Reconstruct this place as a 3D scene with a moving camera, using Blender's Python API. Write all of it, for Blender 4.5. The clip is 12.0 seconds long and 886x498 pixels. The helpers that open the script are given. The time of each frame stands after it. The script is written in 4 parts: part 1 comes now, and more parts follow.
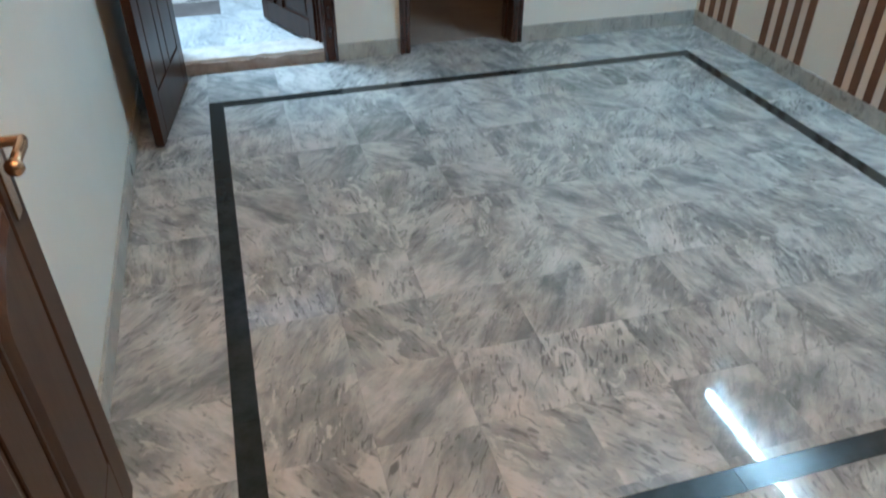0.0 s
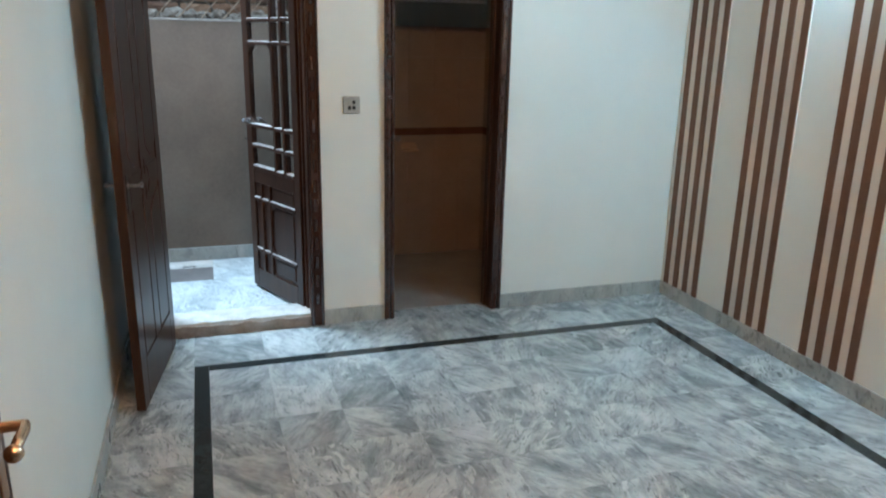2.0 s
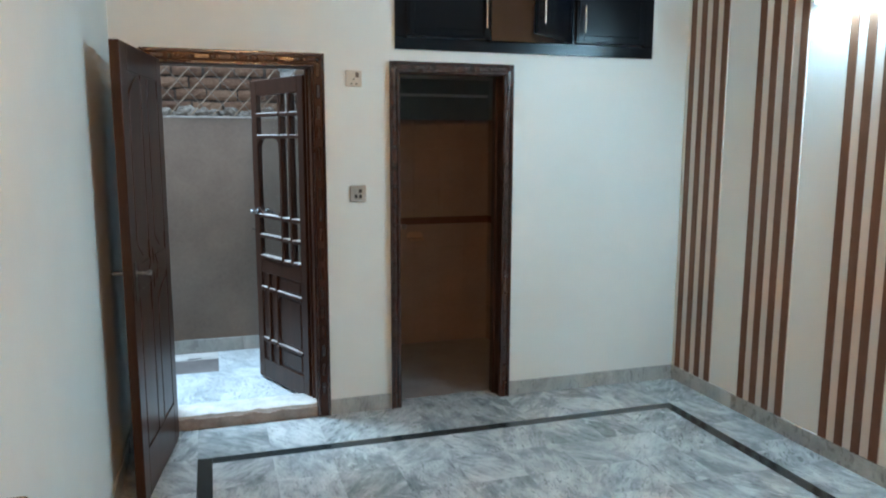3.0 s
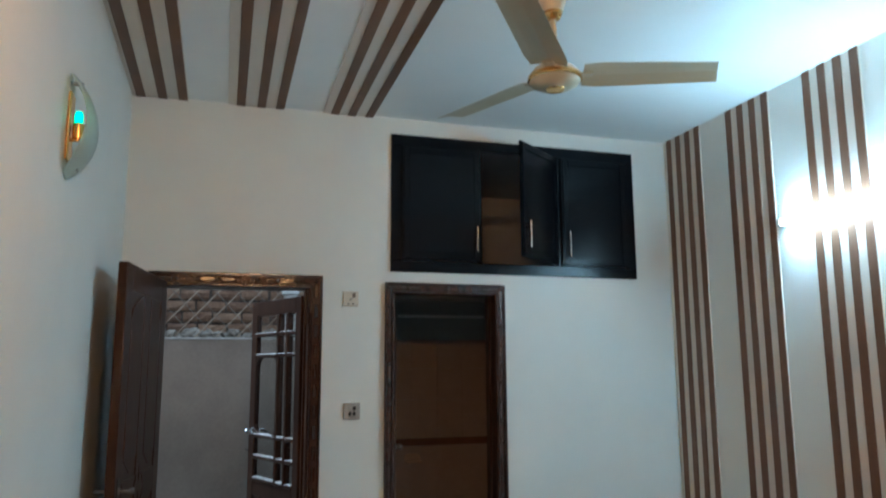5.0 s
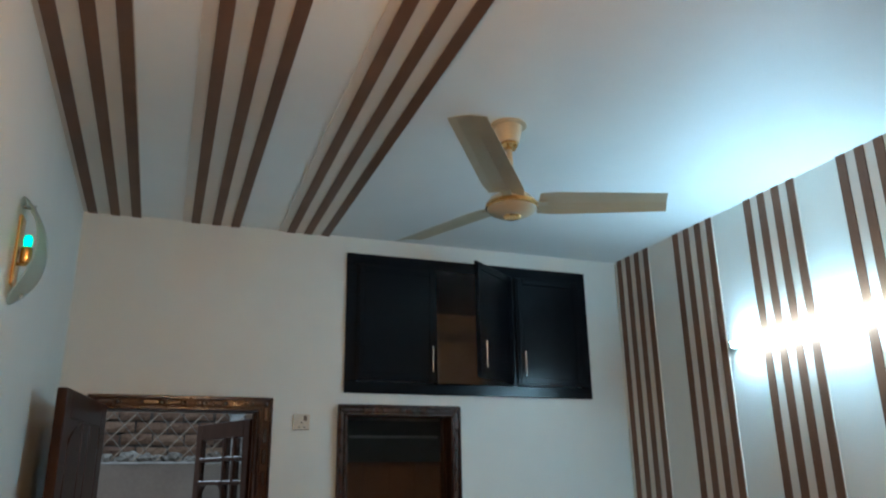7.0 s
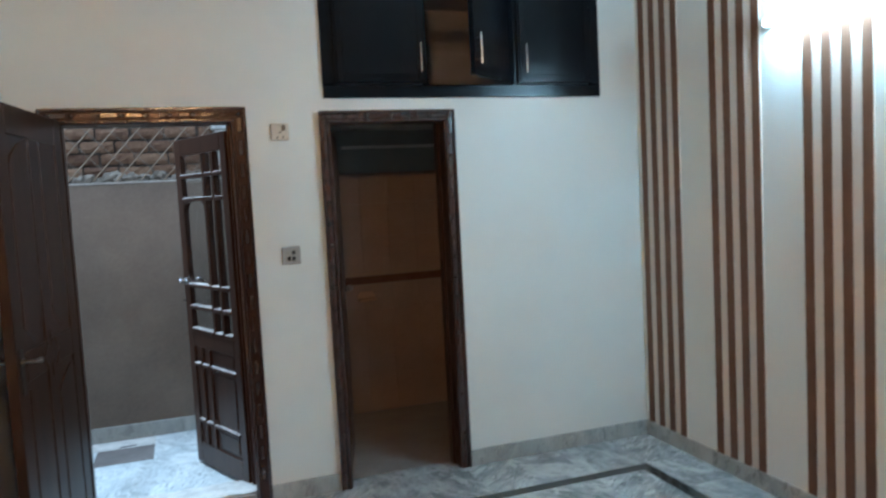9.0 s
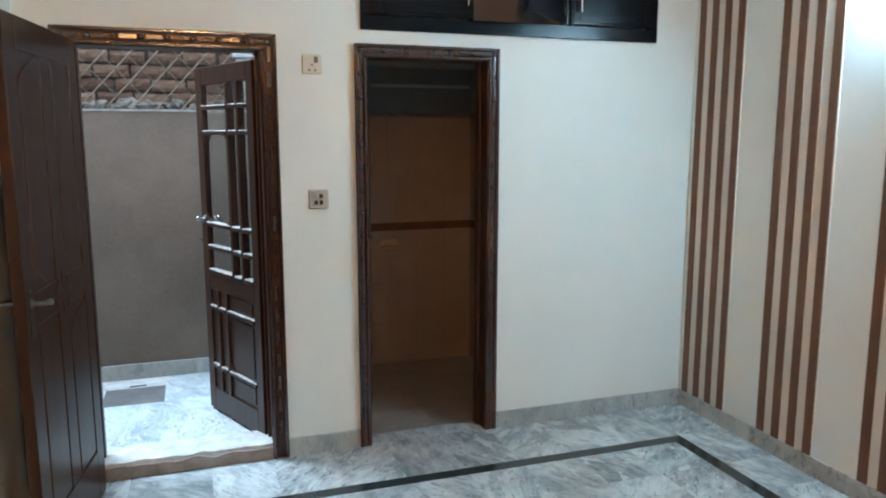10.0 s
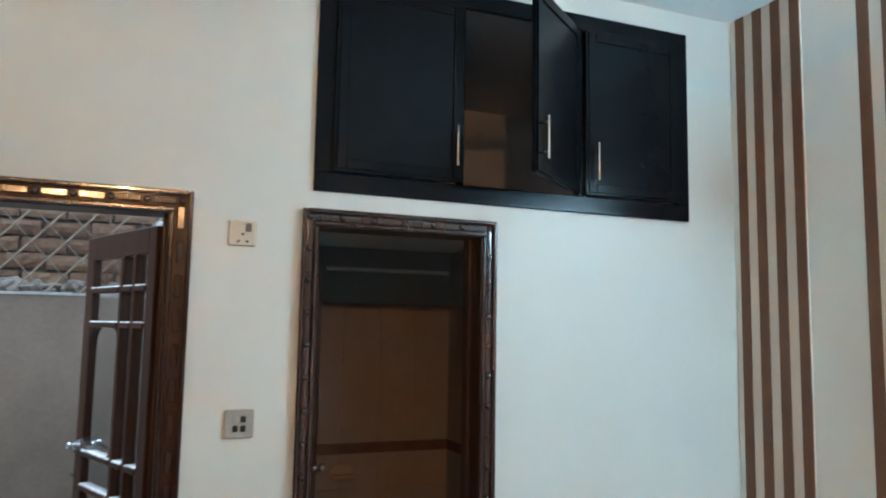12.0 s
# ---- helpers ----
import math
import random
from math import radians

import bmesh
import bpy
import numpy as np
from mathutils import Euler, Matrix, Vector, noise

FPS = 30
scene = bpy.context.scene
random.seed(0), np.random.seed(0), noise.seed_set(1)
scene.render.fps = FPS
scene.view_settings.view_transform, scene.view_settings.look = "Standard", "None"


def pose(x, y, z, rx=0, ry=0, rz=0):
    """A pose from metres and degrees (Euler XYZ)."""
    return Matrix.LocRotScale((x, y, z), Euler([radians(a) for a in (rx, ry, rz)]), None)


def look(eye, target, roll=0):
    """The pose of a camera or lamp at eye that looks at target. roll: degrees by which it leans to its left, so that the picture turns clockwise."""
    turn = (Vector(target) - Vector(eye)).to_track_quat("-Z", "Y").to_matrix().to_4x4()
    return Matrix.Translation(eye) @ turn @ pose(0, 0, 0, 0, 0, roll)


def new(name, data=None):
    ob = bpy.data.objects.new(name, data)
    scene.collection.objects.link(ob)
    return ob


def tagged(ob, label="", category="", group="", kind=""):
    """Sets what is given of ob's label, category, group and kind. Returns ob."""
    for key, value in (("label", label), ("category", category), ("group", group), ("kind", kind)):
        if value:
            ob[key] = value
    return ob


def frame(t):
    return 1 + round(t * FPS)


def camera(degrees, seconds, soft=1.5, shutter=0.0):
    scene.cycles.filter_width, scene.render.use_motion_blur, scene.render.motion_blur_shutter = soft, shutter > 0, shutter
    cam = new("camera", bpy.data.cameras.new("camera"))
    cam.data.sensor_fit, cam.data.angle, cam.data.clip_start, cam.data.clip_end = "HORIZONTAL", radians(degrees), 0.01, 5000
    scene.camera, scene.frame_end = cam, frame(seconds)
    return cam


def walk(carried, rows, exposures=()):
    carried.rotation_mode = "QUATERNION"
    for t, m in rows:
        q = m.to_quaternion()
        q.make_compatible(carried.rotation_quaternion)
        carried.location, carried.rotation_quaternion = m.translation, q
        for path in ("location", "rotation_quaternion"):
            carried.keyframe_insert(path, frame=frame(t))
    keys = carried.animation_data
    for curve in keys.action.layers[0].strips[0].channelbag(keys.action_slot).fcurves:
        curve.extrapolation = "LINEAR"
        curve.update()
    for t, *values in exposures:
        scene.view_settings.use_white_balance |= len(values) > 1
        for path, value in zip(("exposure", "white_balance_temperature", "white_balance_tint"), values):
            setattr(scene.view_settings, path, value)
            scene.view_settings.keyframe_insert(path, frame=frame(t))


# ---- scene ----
cam = camera(62.0, 12.0, soft=2.0, shutter=0.4)
PATH = [
    (0, (-0.983, -4.313, 1.648), (-0.526, -2.747, 0.492), 0.1),
    (0.5, (-0.991, -4.329, 1.672), (-0.488, -2.671, 0.673), 0.5),
    (1, (-1.004, -4.331, 1.682), (-0.47, -2.604, 0.827), 0.2),
    (1.5, (-1.02, -4.325, 1.713), (-0.448, -2.536, 1.026), 1.1),
    (2, (-1.027, -4.338, 1.734), (-0.431, -2.509, 1.188), 1.2),
    (2.5, (-1.035, -4.346, 1.716), (-0.44, -2.482, 1.301), 0.6),
    (4.5, (-1.004, -4.414, 1.597), (-0.424, -2.504, 1.72), -0.5),
    (5, (-0.968, -4.466, 1.615), (-0.398, -2.575, 1.93), -0.3),
    (5.5, (-0.982, -4.479, 1.634), (-0.402, -2.62, 2.091), -0.3),
    (6, (-0.983, -4.491, 1.664), (-0.411, -2.669, 2.257), -0.5),
    (6.5, (-1.008, -4.488, 1.691), (-0.39, -2.704, 2.351), -0.1),
    (8.5, (-0.824, -4.164, 1.669), (0.006, -2.344, 1.699), -1.3),
    (9, (-0.743, -4.068, 1.656), (-0.083, -2.186, 1.503), -3.0),
    (9.5, (-0.756, -3.973, 1.645), (-0.161, -2.084, 1.37), -3.1),
    (10, (-0.808, -3.759, 1.678), (-0.17, -1.889, 1.373), -0.0),
    (10.5, (-0.812, -3.504, 1.673), (-0.141, -1.654, 1.317), -1.5),
    (11, (-0.684, -3.231, 1.6), (-0.079, -1.345, 1.324), -2.2),
    (11.5, (-0.55, -3.012, 1.697), (0.068, -1.112, 1.774), -0.2),
    (12, (-0.518, -2.706, 1.705), (0.219, -0.859, 1.915), 1.0),
]
EXPOSURES = [(0, 1.03, 5850, 8), (1.0, 1.1, 5950, 8), (2.5, 1.12, 5980, 8), (4.5, 0.88, 5680, 7), (5, 0.5, 5800, 7), (6.5, 0.14, 5850, 7),
             (8.5, 0.3, 5800, 8), (9, 0.83, 5780, 9), (10.5, 1.24, 6120, 10), (12, 1.15, 5930, 8)]
walk(cam, [(t, look(eye, target, roll)) for t, eye, target, roll in PATH], EXPOSURES)

# ---- world, sun, large lights ----
world = bpy.data.worlds.new("world")
scene.world = world
world.use_nodes = True
wn = world.node_tree
sky = wn.nodes.new("ShaderNodeTexSky")
sky.sky_type = "NISHITA"
sky.sun_disc = False
sky.sun_elevation, sky.sun_rotation = radians(58), radians(200)
wn.nodes["Background"].inputs["Strength"].default_value = 0.15
wn.links.new(sky.outputs[0], wn.nodes["Background"].inputs[0])
sun = new("sun", bpy.data.lights.new("sun", "SUN"))
sun.data.energy, sun.data.angle, sun.data.color = 0.5, radians(12), (1.0, 0.97, 0.92)
sun.matrix_basis = pose(0, 0, 8, 32, 0, 20)

skylamp = new("courtyard_sky", bpy.data.lights.new("courtyard_sky", "AREA"))
skylamp.data.shape, skylamp.data.size, skylamp.data.size_y = "RECTANGLE", 2.4, 1.3
skylamp.data.energy, skylamp.data.color, skylamp.data.spread = 116, (0.62, 0.84, 1.0), radians(125)
skylamp.matrix_basis = pose(-2.0, 1.35, 4.7, -24, 0, 0)

# ---- materials ----
X0, X1 = -1.515, 2.05          # side walls, inner faces
YF = -3.86                    # front wall, inner face
CEIL = 3.20


def material(name, rough=0.5, metal=0.0, base=(0.5, 0.5, 0.5)):
    m = bpy.data.materials.new(name)
    m.use_nodes = True
    b = m.node_tree.nodes["Principled BSDF"]
    b.inputs["Base Color"].default_value = (*base, 1)
    b.inputs["Roughness"].default_value = rough
    b.inputs["Metallic"].default_value = metal
    return m, m.node_tree, b


def node(t, kind, **values):
    n = t.nodes.new(kind)
    for key, v in values.items():
        n.inputs[key].default_value = v
    return n


def ramp(t, fac, stops):
    r = t.nodes.new("ShaderNodeValToRGB")
    while len(r.color_ramp.elements) < len(stops):
        r.color_ramp.elements.new(0.5)
    for e, (p, c) in zip(r.color_ramp.elements, stops):
        e.position, e.color = p, (*c, 1)
    t.links.new(fac, r.inputs[0])
    return r.outputs[0]


def bump(t, b, height, strength, distance=0.002):
    n = node(t, "ShaderNodeBump", Strength=strength, Distance=distance)
    t.links.new(height, n.inputs["Height"])
    t.links.new(n.outputs[0], b.inputs["Normal"])


def mottled(name, dark, light, scale=3.0, rough=0.5, metal=0.0, grain=60.0, bumps=0.15, stretch=(1, 1, 1), coat=0.0, spec=0.5):
    """Two scales of variation: broad tone and fine grain with relief."""
    m, t, b = material(name, rough, metal)
    pos = t.nodes.new("ShaderNodeNewGeometry").outputs["Position"]
    mp = node(t, "ShaderNodeMapping", Scale=stretch)
    t.links.new(pos, mp.inputs[0])
    n1 = node(t, "ShaderNodeTexNoise", Scale=scale, Detail=5.0, Roughness=0.6)
    n2 = node(t, "ShaderNodeTexNoise", Scale=grain, Detail=4.0, Roughness=0.6)
    t.links.new(mp.outputs[0], n1.inputs["Vector"])
    t.links.new(mp.outputs[0], n2.inputs["Vector"])
    mix = node(t, "ShaderNodeMath", **{})
    mix.operation = "MULTIPLY_ADD"
    t.links.new(n2.outputs[0], mix.inputs[0])
    mix.inputs[1].default_value = 0.35
    t.links.new(n1.outputs[0], mix.inputs[2])
    t.links.new(ramp(t, mix.outputs[0], [(0.45, dark), (0.85, light)]), b.inputs["Base Color"])
    if bumps:
        bump(t, b, n2.outputs[0], bumps)
    b.inputs["Coat Weight"].default_value = coat
    b.inputs["Specular IOR Level"].default_value = spec
    b.inputs["Coat Roughness"].default_value = 0.08
    return m


def marble(name, dark, mid, light, rough=0.1, spec=0.5):
    m, t, b = material(name, rough)
    b.inputs["Specular IOR Level"].default_value = spec
    geo = t.nodes.new("ShaderNodeNewGeometry").outputs["Position"]
    rnd = t.nodes.new("ShaderNodeObjectInfo").outputs["Random"]
    ang = node(t, "ShaderNodeMath")
    ang.operation = "MULTIPLY"
    ang.inputs[1].default_value = 39.0
    t.links.new(rnd, ang.inputs[0])
    lean = node(t, "ShaderNodeMapRange")
    lean.inputs["To Min"].default_value, lean.inputs["To Max"].default_value = 0.7, 2.5
    t.links.new(rnd, lean.inputs[0])
    rot = t.nodes.new("ShaderNodeVectorRotate")
    rot.rotation_type = "Z_AXIS"
    t.links.new(geo, rot.inputs["Vector"])
    t.links.new(lean.outputs[0], rot.inputs["Angle"])
    off = node(t, "ShaderNodeVectorMath")
    off.operation = "ADD"
    t.links.new(rot.outputs[0], off.inputs[0])
    cmb = t.nodes.new("ShaderNodeCombineXYZ")
    t.links.new(ang.outputs[0], cmb.inputs[0])
    t.links.new(ang.outputs[0], cmb.inputs[2])
    t.links.new(cmb.outputs[0], off.inputs[1])

    def noisy(scale, sx, sy, detail, dist, rg=0.6):
        mp = node(t, "ShaderNodeMapping", Scale=(sx, sy, 1.0))
        t.links.new(off.outputs[0], mp.inputs[0])
        n = node(t, "ShaderNodeTexNoise", Scale=scale, Detail=detail, Roughness=rg, Distortion=dist)
        t.links.new(mp.outputs[0], n.inputs["Vector"])
        return n.outputs[0]
    cloud = noisy(3.0, 1.0, 1.6, 6.0, 0.5, 0.62)
    streak = noisy(8.0, 1.0, 3.2, 6.0, 0.6, 0.65)
    veins = noisy(14.0, 1.0, 3.8, 3.0, 1.2, 0.5)
    specks = noisy(8.0, 1.0, 2.0, 5.0, 1.1, 0.62)
    both = node(t, "ShaderNodeMath")
    both.operation = "MULTIPLY_ADD"
    both.inputs[1].default_value = 0.45
    t.links.new(streak, both.inputs[0])
    t.links.new(cloud, both.inputs[2])
    basec = ramp(t, both.outputs[0], [(0.44, dark), (0.64, mid), (0.90, light)])
    # some slabs are nearly plain, some full of short dark dashes
    amount = node(t, "ShaderNodeMath")
    amount.operation = "FRACT"
    seven = node(t, "ShaderNodeMath")
    seven.operation = "MULTIPLY"
    seven.inputs[1].default_value = 7.31
    t.links.new(rnd, seven.inputs[0])
    t.links.new(seven.outputs[0], amount.inputs[0])
    span = node(t, "ShaderNodeMapRange")
    span.inputs["To Min"].default_value, span.inputs["To Max"].default_value = 0.25, 0.9
    t.links.new(amount.outputs[0], span.inputs[0])
    v = ramp(t, veins, [(0.37, (0.75, 0.75, 0.75)), (0.42, (0, 0, 0))])
    vm = node(t, "ShaderNodeMath")
    vm.operation = "MULTIPLY"
    t.links.new(v, vm.inputs[0])
    t.links.new(span.outputs[0], vm.inputs[1])
    s = ramp(t, specks, [(0.555, (0, 0, 0)), (0.63, (1, 1, 1))])
    mx = t.nodes.new("ShaderNodeMix")
    mx.data_type = "RGBA"
    t.links.new(vm.outputs[0], mx.inputs[0])
    t.links.new(basec, mx.inputs[6])
    mx.inputs[7].default_value = (*[c * 0.62 for c in dark], 1)
    sc = node(t, "ShaderNodeMath")
    sc.operation = "MULTIPLY"
    t.links.new(span.outputs[0], sc.inputs[1])
    t.links.new(s, sc.inputs[0])
    mx2 = t.nodes.new("ShaderNodeMix")
    mx2.data_type = "RGBA"
    t.links.new(sc.outputs[0], mx2.inputs[0])
    t.links.new(mx.outputs[2], mx2.inputs[6])
    mx2.inputs[7].default_value = (*light, 1)
    # tone of each slab
    hsv = t.nodes.new("ShaderNodeHueSaturation")
    tone = node(t, "ShaderNodeMath")
    tone.operation = "PINGPONG"
    tone.inputs[1].default_value = 1.0
    mr = node(t, "ShaderNodeMapRange")
    mr.inputs["To Min"].default_value, mr.inputs["To Max"].default_value = 0.93, 1.06
    t.links.new(seven.outputs[0], tone.inputs[0])
    t.links.new(tone.outputs[0], mr.inputs[0])
    t.links.new(mr.outputs[0], hsv.inputs["Value"])
    t.links.new(mx2.outputs[2], hsv.inputs["Color"])
    t.links.new(hsv.outputs[0], b.inputs["Base Color"])
    rr = node(t, "ShaderNodeTexNoise", Scale=7.0, Detail=5.0)
    t.links.new(geo, rr.inputs["Vector"])
    mr2 = node(t, "ShaderNodeMapRange")
    mr2.inputs["To Min"].default_value, mr2.inputs["To Max"].default_value = rough * 0.6, rough * 1.9
    t.links.new(rr.outputs[0], mr2.inputs[0])
    t.links.new(mr2.outputs[0], b.inputs["Roughness"])
    bump(t, b, cloud, 0.05, 0.001)
    return m


MARBLE = marble("marble", (0.138, 0.157, 0.161), (0.266, 0.288, 0.289), (0.56, 0.575, 0.567), rough=0.035, spec=0.65)
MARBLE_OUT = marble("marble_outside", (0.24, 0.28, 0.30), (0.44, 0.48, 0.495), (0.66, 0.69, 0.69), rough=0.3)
SKIRT = marble("marble_skirting", (0.26, 0.275, 0.265), (0.34, 0.355, 0.34), (0.45, 0.465, 0.44), rough=0.25)
BLACK = mottled("black_stone", (0.014, 0.019, 0.020), (0.030, 0.037, 0.038), 14, 0.18, spec=0.35)
PAINT = mottled("wall_paint", (0.70, 0.712, 0.665), (0.76, 0.77, 0.72), 1.2, 0.55, grain=140, bumps=0.06)
PAINT_CEIL = mottled("ceiling_paint", (0.76, 0.765, 0.745), (0.82, 0.825, 0.80), 1.2, 0.5, grain=120, bumps=0.05)
CREAM = mottled("cream_strip_paint", (0.60, 0.53, 0.46), (0.66, 0.59, 0.51), 2.0, 0.35, grain=120, bumps=0.05)
BROWN = mottled("brown_strip_paint", (0.125, 0.061, 0.036), (0.168, 0.084, 0.050), 4.0, 0.42, grain=90, bumps=0.06, spec=0.25)
WOOD = mottled("varnished_wood", (0.034, 0.0145, 0.0095), (0.062, 0.028, 0.0175), 2.5, 0.36, grain=22, bumps=0.06,
               stretch=(6, 6, 0.7), coat=0.05, spec=0.25)
WOOD_GLOSS = mottled("polished_moulding", (0.032, 0.0125, 0.009), (0.056, 0.023, 0.0155), 2.5, 0.22, grain=22, bumps=0,
                     stretch=(6, 6, 0.7), coat=0.7, spec=0.6)
WOOD_LEAF = mottled("leaf_wood", (0.036, 0.0165, 0.010), (0.060, 0.028, 0.017), 2.5, 0.3, grain=22, bumps=0.04,
                    stretch=(6, 6, 0.7), spec=0.09)
WOOD_LIGHT = mottled("entrance_wood", (0.052, 0.027, 0.016), (0.088, 0.048, 0.030), 2.5, 0.38, grain=22, bumps=0.12,
                     stretch=(6, 6, 0.7), spec=0.14)
# dust on the grid bars, its pale colour doubling as their sky-lit top edges
DUST_GLINT = mottled("dust_glint", (0.42, 0.38, 0.36), (0.58, 0.54, 0.52), 20.0, 0.8)
WOOD_DARK = mottled("cabinet_wood", (0.0030, 0.0038, 0.0056), (0.0042, 0.0052, 0.0074), 0.8, 0.22, grain=6, bumps=0, spec=0.14)
PLASTER = mottled("grey_plaster", (0.126, 0.096, 0.077), (0.192, 0.150, 0.121), 1.6, 0.9, grain=45, bumps=0.3)
MORTAR = mottled("cement_mortar", (0.048, 0.040, 0.032), (0.145, 0.122, 0.10), 18.0, 0.95, grain=60, bumps=0.9)
BRICK_MORTAR = mottled("brick_mortar", (0.035, 0.026, 0.02), (0.075, 0.057, 0.045), 14.0, 0.95, grain=50, bumps=0.8)
MORTAR_PALE = mottled("pale_mortar", (0.26, 0.235, 0.21), (0.42, 0.39, 0.36), 14.0, 0.95, grain=60, bumps=0.8)
RUST = mottled("rusty_steel_bar", (0.07, 0.052, 0.04), (0.14, 0.108, 0.085), 20.0, 0.6, grain=90)
WHITE_CEM = mottled("white_cement", (0.42, 0.41, 0.39), (0.64, 0.62, 0.59), 14.0, 0.9, grain=60, bumps=0.8)
TILE_BROWN = mottled("brown_wall_tile", (0.27, 0.195, 0.16), (0.33, 0.245, 0.20), 3.0, 0.22, grain=40, bumps=0.03)
CERAMIC = mottled("brown_ceramic", (0.40, 0.25, 0.17), (0.48, 0.32, 0.22), 6.0, 0.2, bumps=0.02)
TILE_BAND = mottled("dark_brown_tile", (0.105, 0.052, 0.034), (0.135, 0.07, 0.048), 8.0, 0.22, grain=40, bumps=0.03)
TILE_FLOOR = mottled("bath_floor_tile", (0.20, 0.175, 0.155), (0.28, 0.25, 0.225), 5.0, 0.3, grain=40, bumps=0.04)
GROUT = mottled("grout", (0.30, 0.31, 0.31), (0.38, 0.39, 0.39), 9.0, 0.9)
GOLD = material("polished_brass", 0.18, 1.0, (0.80, 0.48, 0.18))[0]
COPPER = material("copper_lever", 0.24, 1.0, (0.74, 0.50, 0.34))[0]
BLACKENED = mottled("blackened_metal", (0.03, 0.027, 0.024), (0.07, 0.062, 0.055), 30.0, 0.4, 0.6, bumps=0.05)
DULL_METAL = mottled("dull_metal", (0.20, 0.185, 0.17), (0.32, 0.295, 0.27), 20.0, 0.35, 1.0, bumps=0.02)
CHROME = material("brushed_chrome", 0.22, 1.0, (0.52, 0.52, 0.53))[0]
FAN = mottled("fan_enamel", (0.50, 0.41, 0.27), (0.56, 0.47, 0.32), 3.0, 0.3, grain=60, bumps=0.02, coat=0.3)
PLASTIC = mottled("ivory_plastic", (0.60, 0.52, 0.42), (0.66, 0.58, 0.47), 5.0, 0.3, bumps=0.02)
PLASTIC_GREY = mottled("grey_plastic", (0.36, 0.34, 0.30), (0.43, 0.40, 0.355), 5.0, 0.35, bumps=0.02)
GREEN_PLASTIC = material("green_plastic", 0.35, 0.0, (0.05, 0.50, 0.34))[0]
PLASTIC_DARK = material("dark_plastic", 0.3, 0.0, (0.03, 0.025, 0.022))[0]
ROCKER = material("brown_rocker", 0.3, 0.0, (0.16, 0.115, 0.085))[0]
WHITE_METAL = material("white_enamel", 0.35, 0.0, (0.78, 0.78, 0.76))[0]
STEEL_WHITE = mottled("painted_steel_bar", (0.15, 0.108, 0.075), (0.24, 0.178, 0.128), 20.0, 0.8, grain=90)
LOFT = mottled("loft_plaster", (0.52, 0.53, 0.58), (0.62, 0.63, 0.68), 2.5, 0.85, grain=50, bumps=0.25)
DIRTY = mottled("dirty_plaster", (0.20, 0.155, 0.125), (0.34, 0.28, 0.24), 12.0, 0.9, grain=50, bumps=0.6)
DUSTY = mottled("brown_slab", (0.10, 0.088, 0.084), (0.165, 0.147, 0.14), 8.0, 0.6)


def brick_material():
    m, t, b = material("brick", 0.9)
    geo = t.nodes.new("ShaderNodeNewGeometry").outputs["Position"]
    rnd = t.nodes.new("ShaderNodeObjectInfo").outputs["Random"]
    n = node(t, "ShaderNodeTexNoise", Scale=25.0, Detail=6.0, Roughness=0.7)
    t.links.new(geo, n.inputs["Vector"])
    ad = node(t, "ShaderNodeMath")
    ad.operation = "MULTIPLY_ADD"
    ad.inputs[1].default_value = 0.5
    t.links.new(rnd, ad.inputs[0])
    t.links.new(n.outputs[0], ad.inputs[2])
    t.links.new(ramp(t, ad.outputs[0], [(0.38, (0.058, 0.029, 0.018)), (0.68, (0.115, 0.060, 0.034)), (0.95, (0.17, 0.103, 0.064))]),
                b.inputs["Base Color"])
    bump(t, b, n.outputs[0], 0.8, 0.004)
    return m


BRICK = brick_material()


def emitter(name, color, strength, base=(0.8, 0.8, 0.8)):
    m, t, b = material(name, 0.3, 0.0, base)
    b.inputs["Emission Color"].default_value = (*color, 1)
    b.inputs["Emission Strength"].default_value = strength
    return m


TUBE = emitter("tube_glow", (0.49, 0.81, 1.0), 145.0)
WARM = emitter("warm_bulb_glow", (1.0, 0.50, 0.20), 720.0)
GREEN = emitter("green_bulb_glow", (0.0, 0.9, 0.46), 1.8, (0.02, 0.3, 0.15))


def glass_material(name, rough, tint, trans=1.0):
    m, t, b = material(name, rough, 0.0, tint)
    b.inputs["Transmission Weight"].default_value = trans
    b.inputs["IOR"].default_value = 1.45
    return m


GLASS = glass_material("window_glass", 0.03, (0.95, 0.94, 0.93))
FROSTED = glass_material("frosted_glass", 0.45, (0.75, 0.85, 0.78), 0.75)

# ---- mesh helpers ----


def part(name, bm, mat, parent=None, label="", kind="", smooth=False):
    me = bpy.data.meshes.new(name)
    bmesh.ops.recalc_face_normals(bm, faces=bm.faces)
    bm.to_mesh(me)
    bm.free()
    me.materials.append(mat)
    if smooth:
        for p in me.polygons:
            p.use_smooth = True
        me.set_sharp_from_angle(angle=radians(40))
    ob = new(name, me)
    ob.parent = parent
    if label or kind:
        tagged(ob, label=label, kind=kind)
    return ob


def thing(name, m, label, category, group=""):
    e = new(name)
    e.empty_display_size = 0.1
    e.matrix_basis = m
    return tagged(e, label=label, category=category, group=group)


def structure(name, bm, mat, label="", smooth=False):
    return part(name, bm, mat, None, label, "structure", smooth)


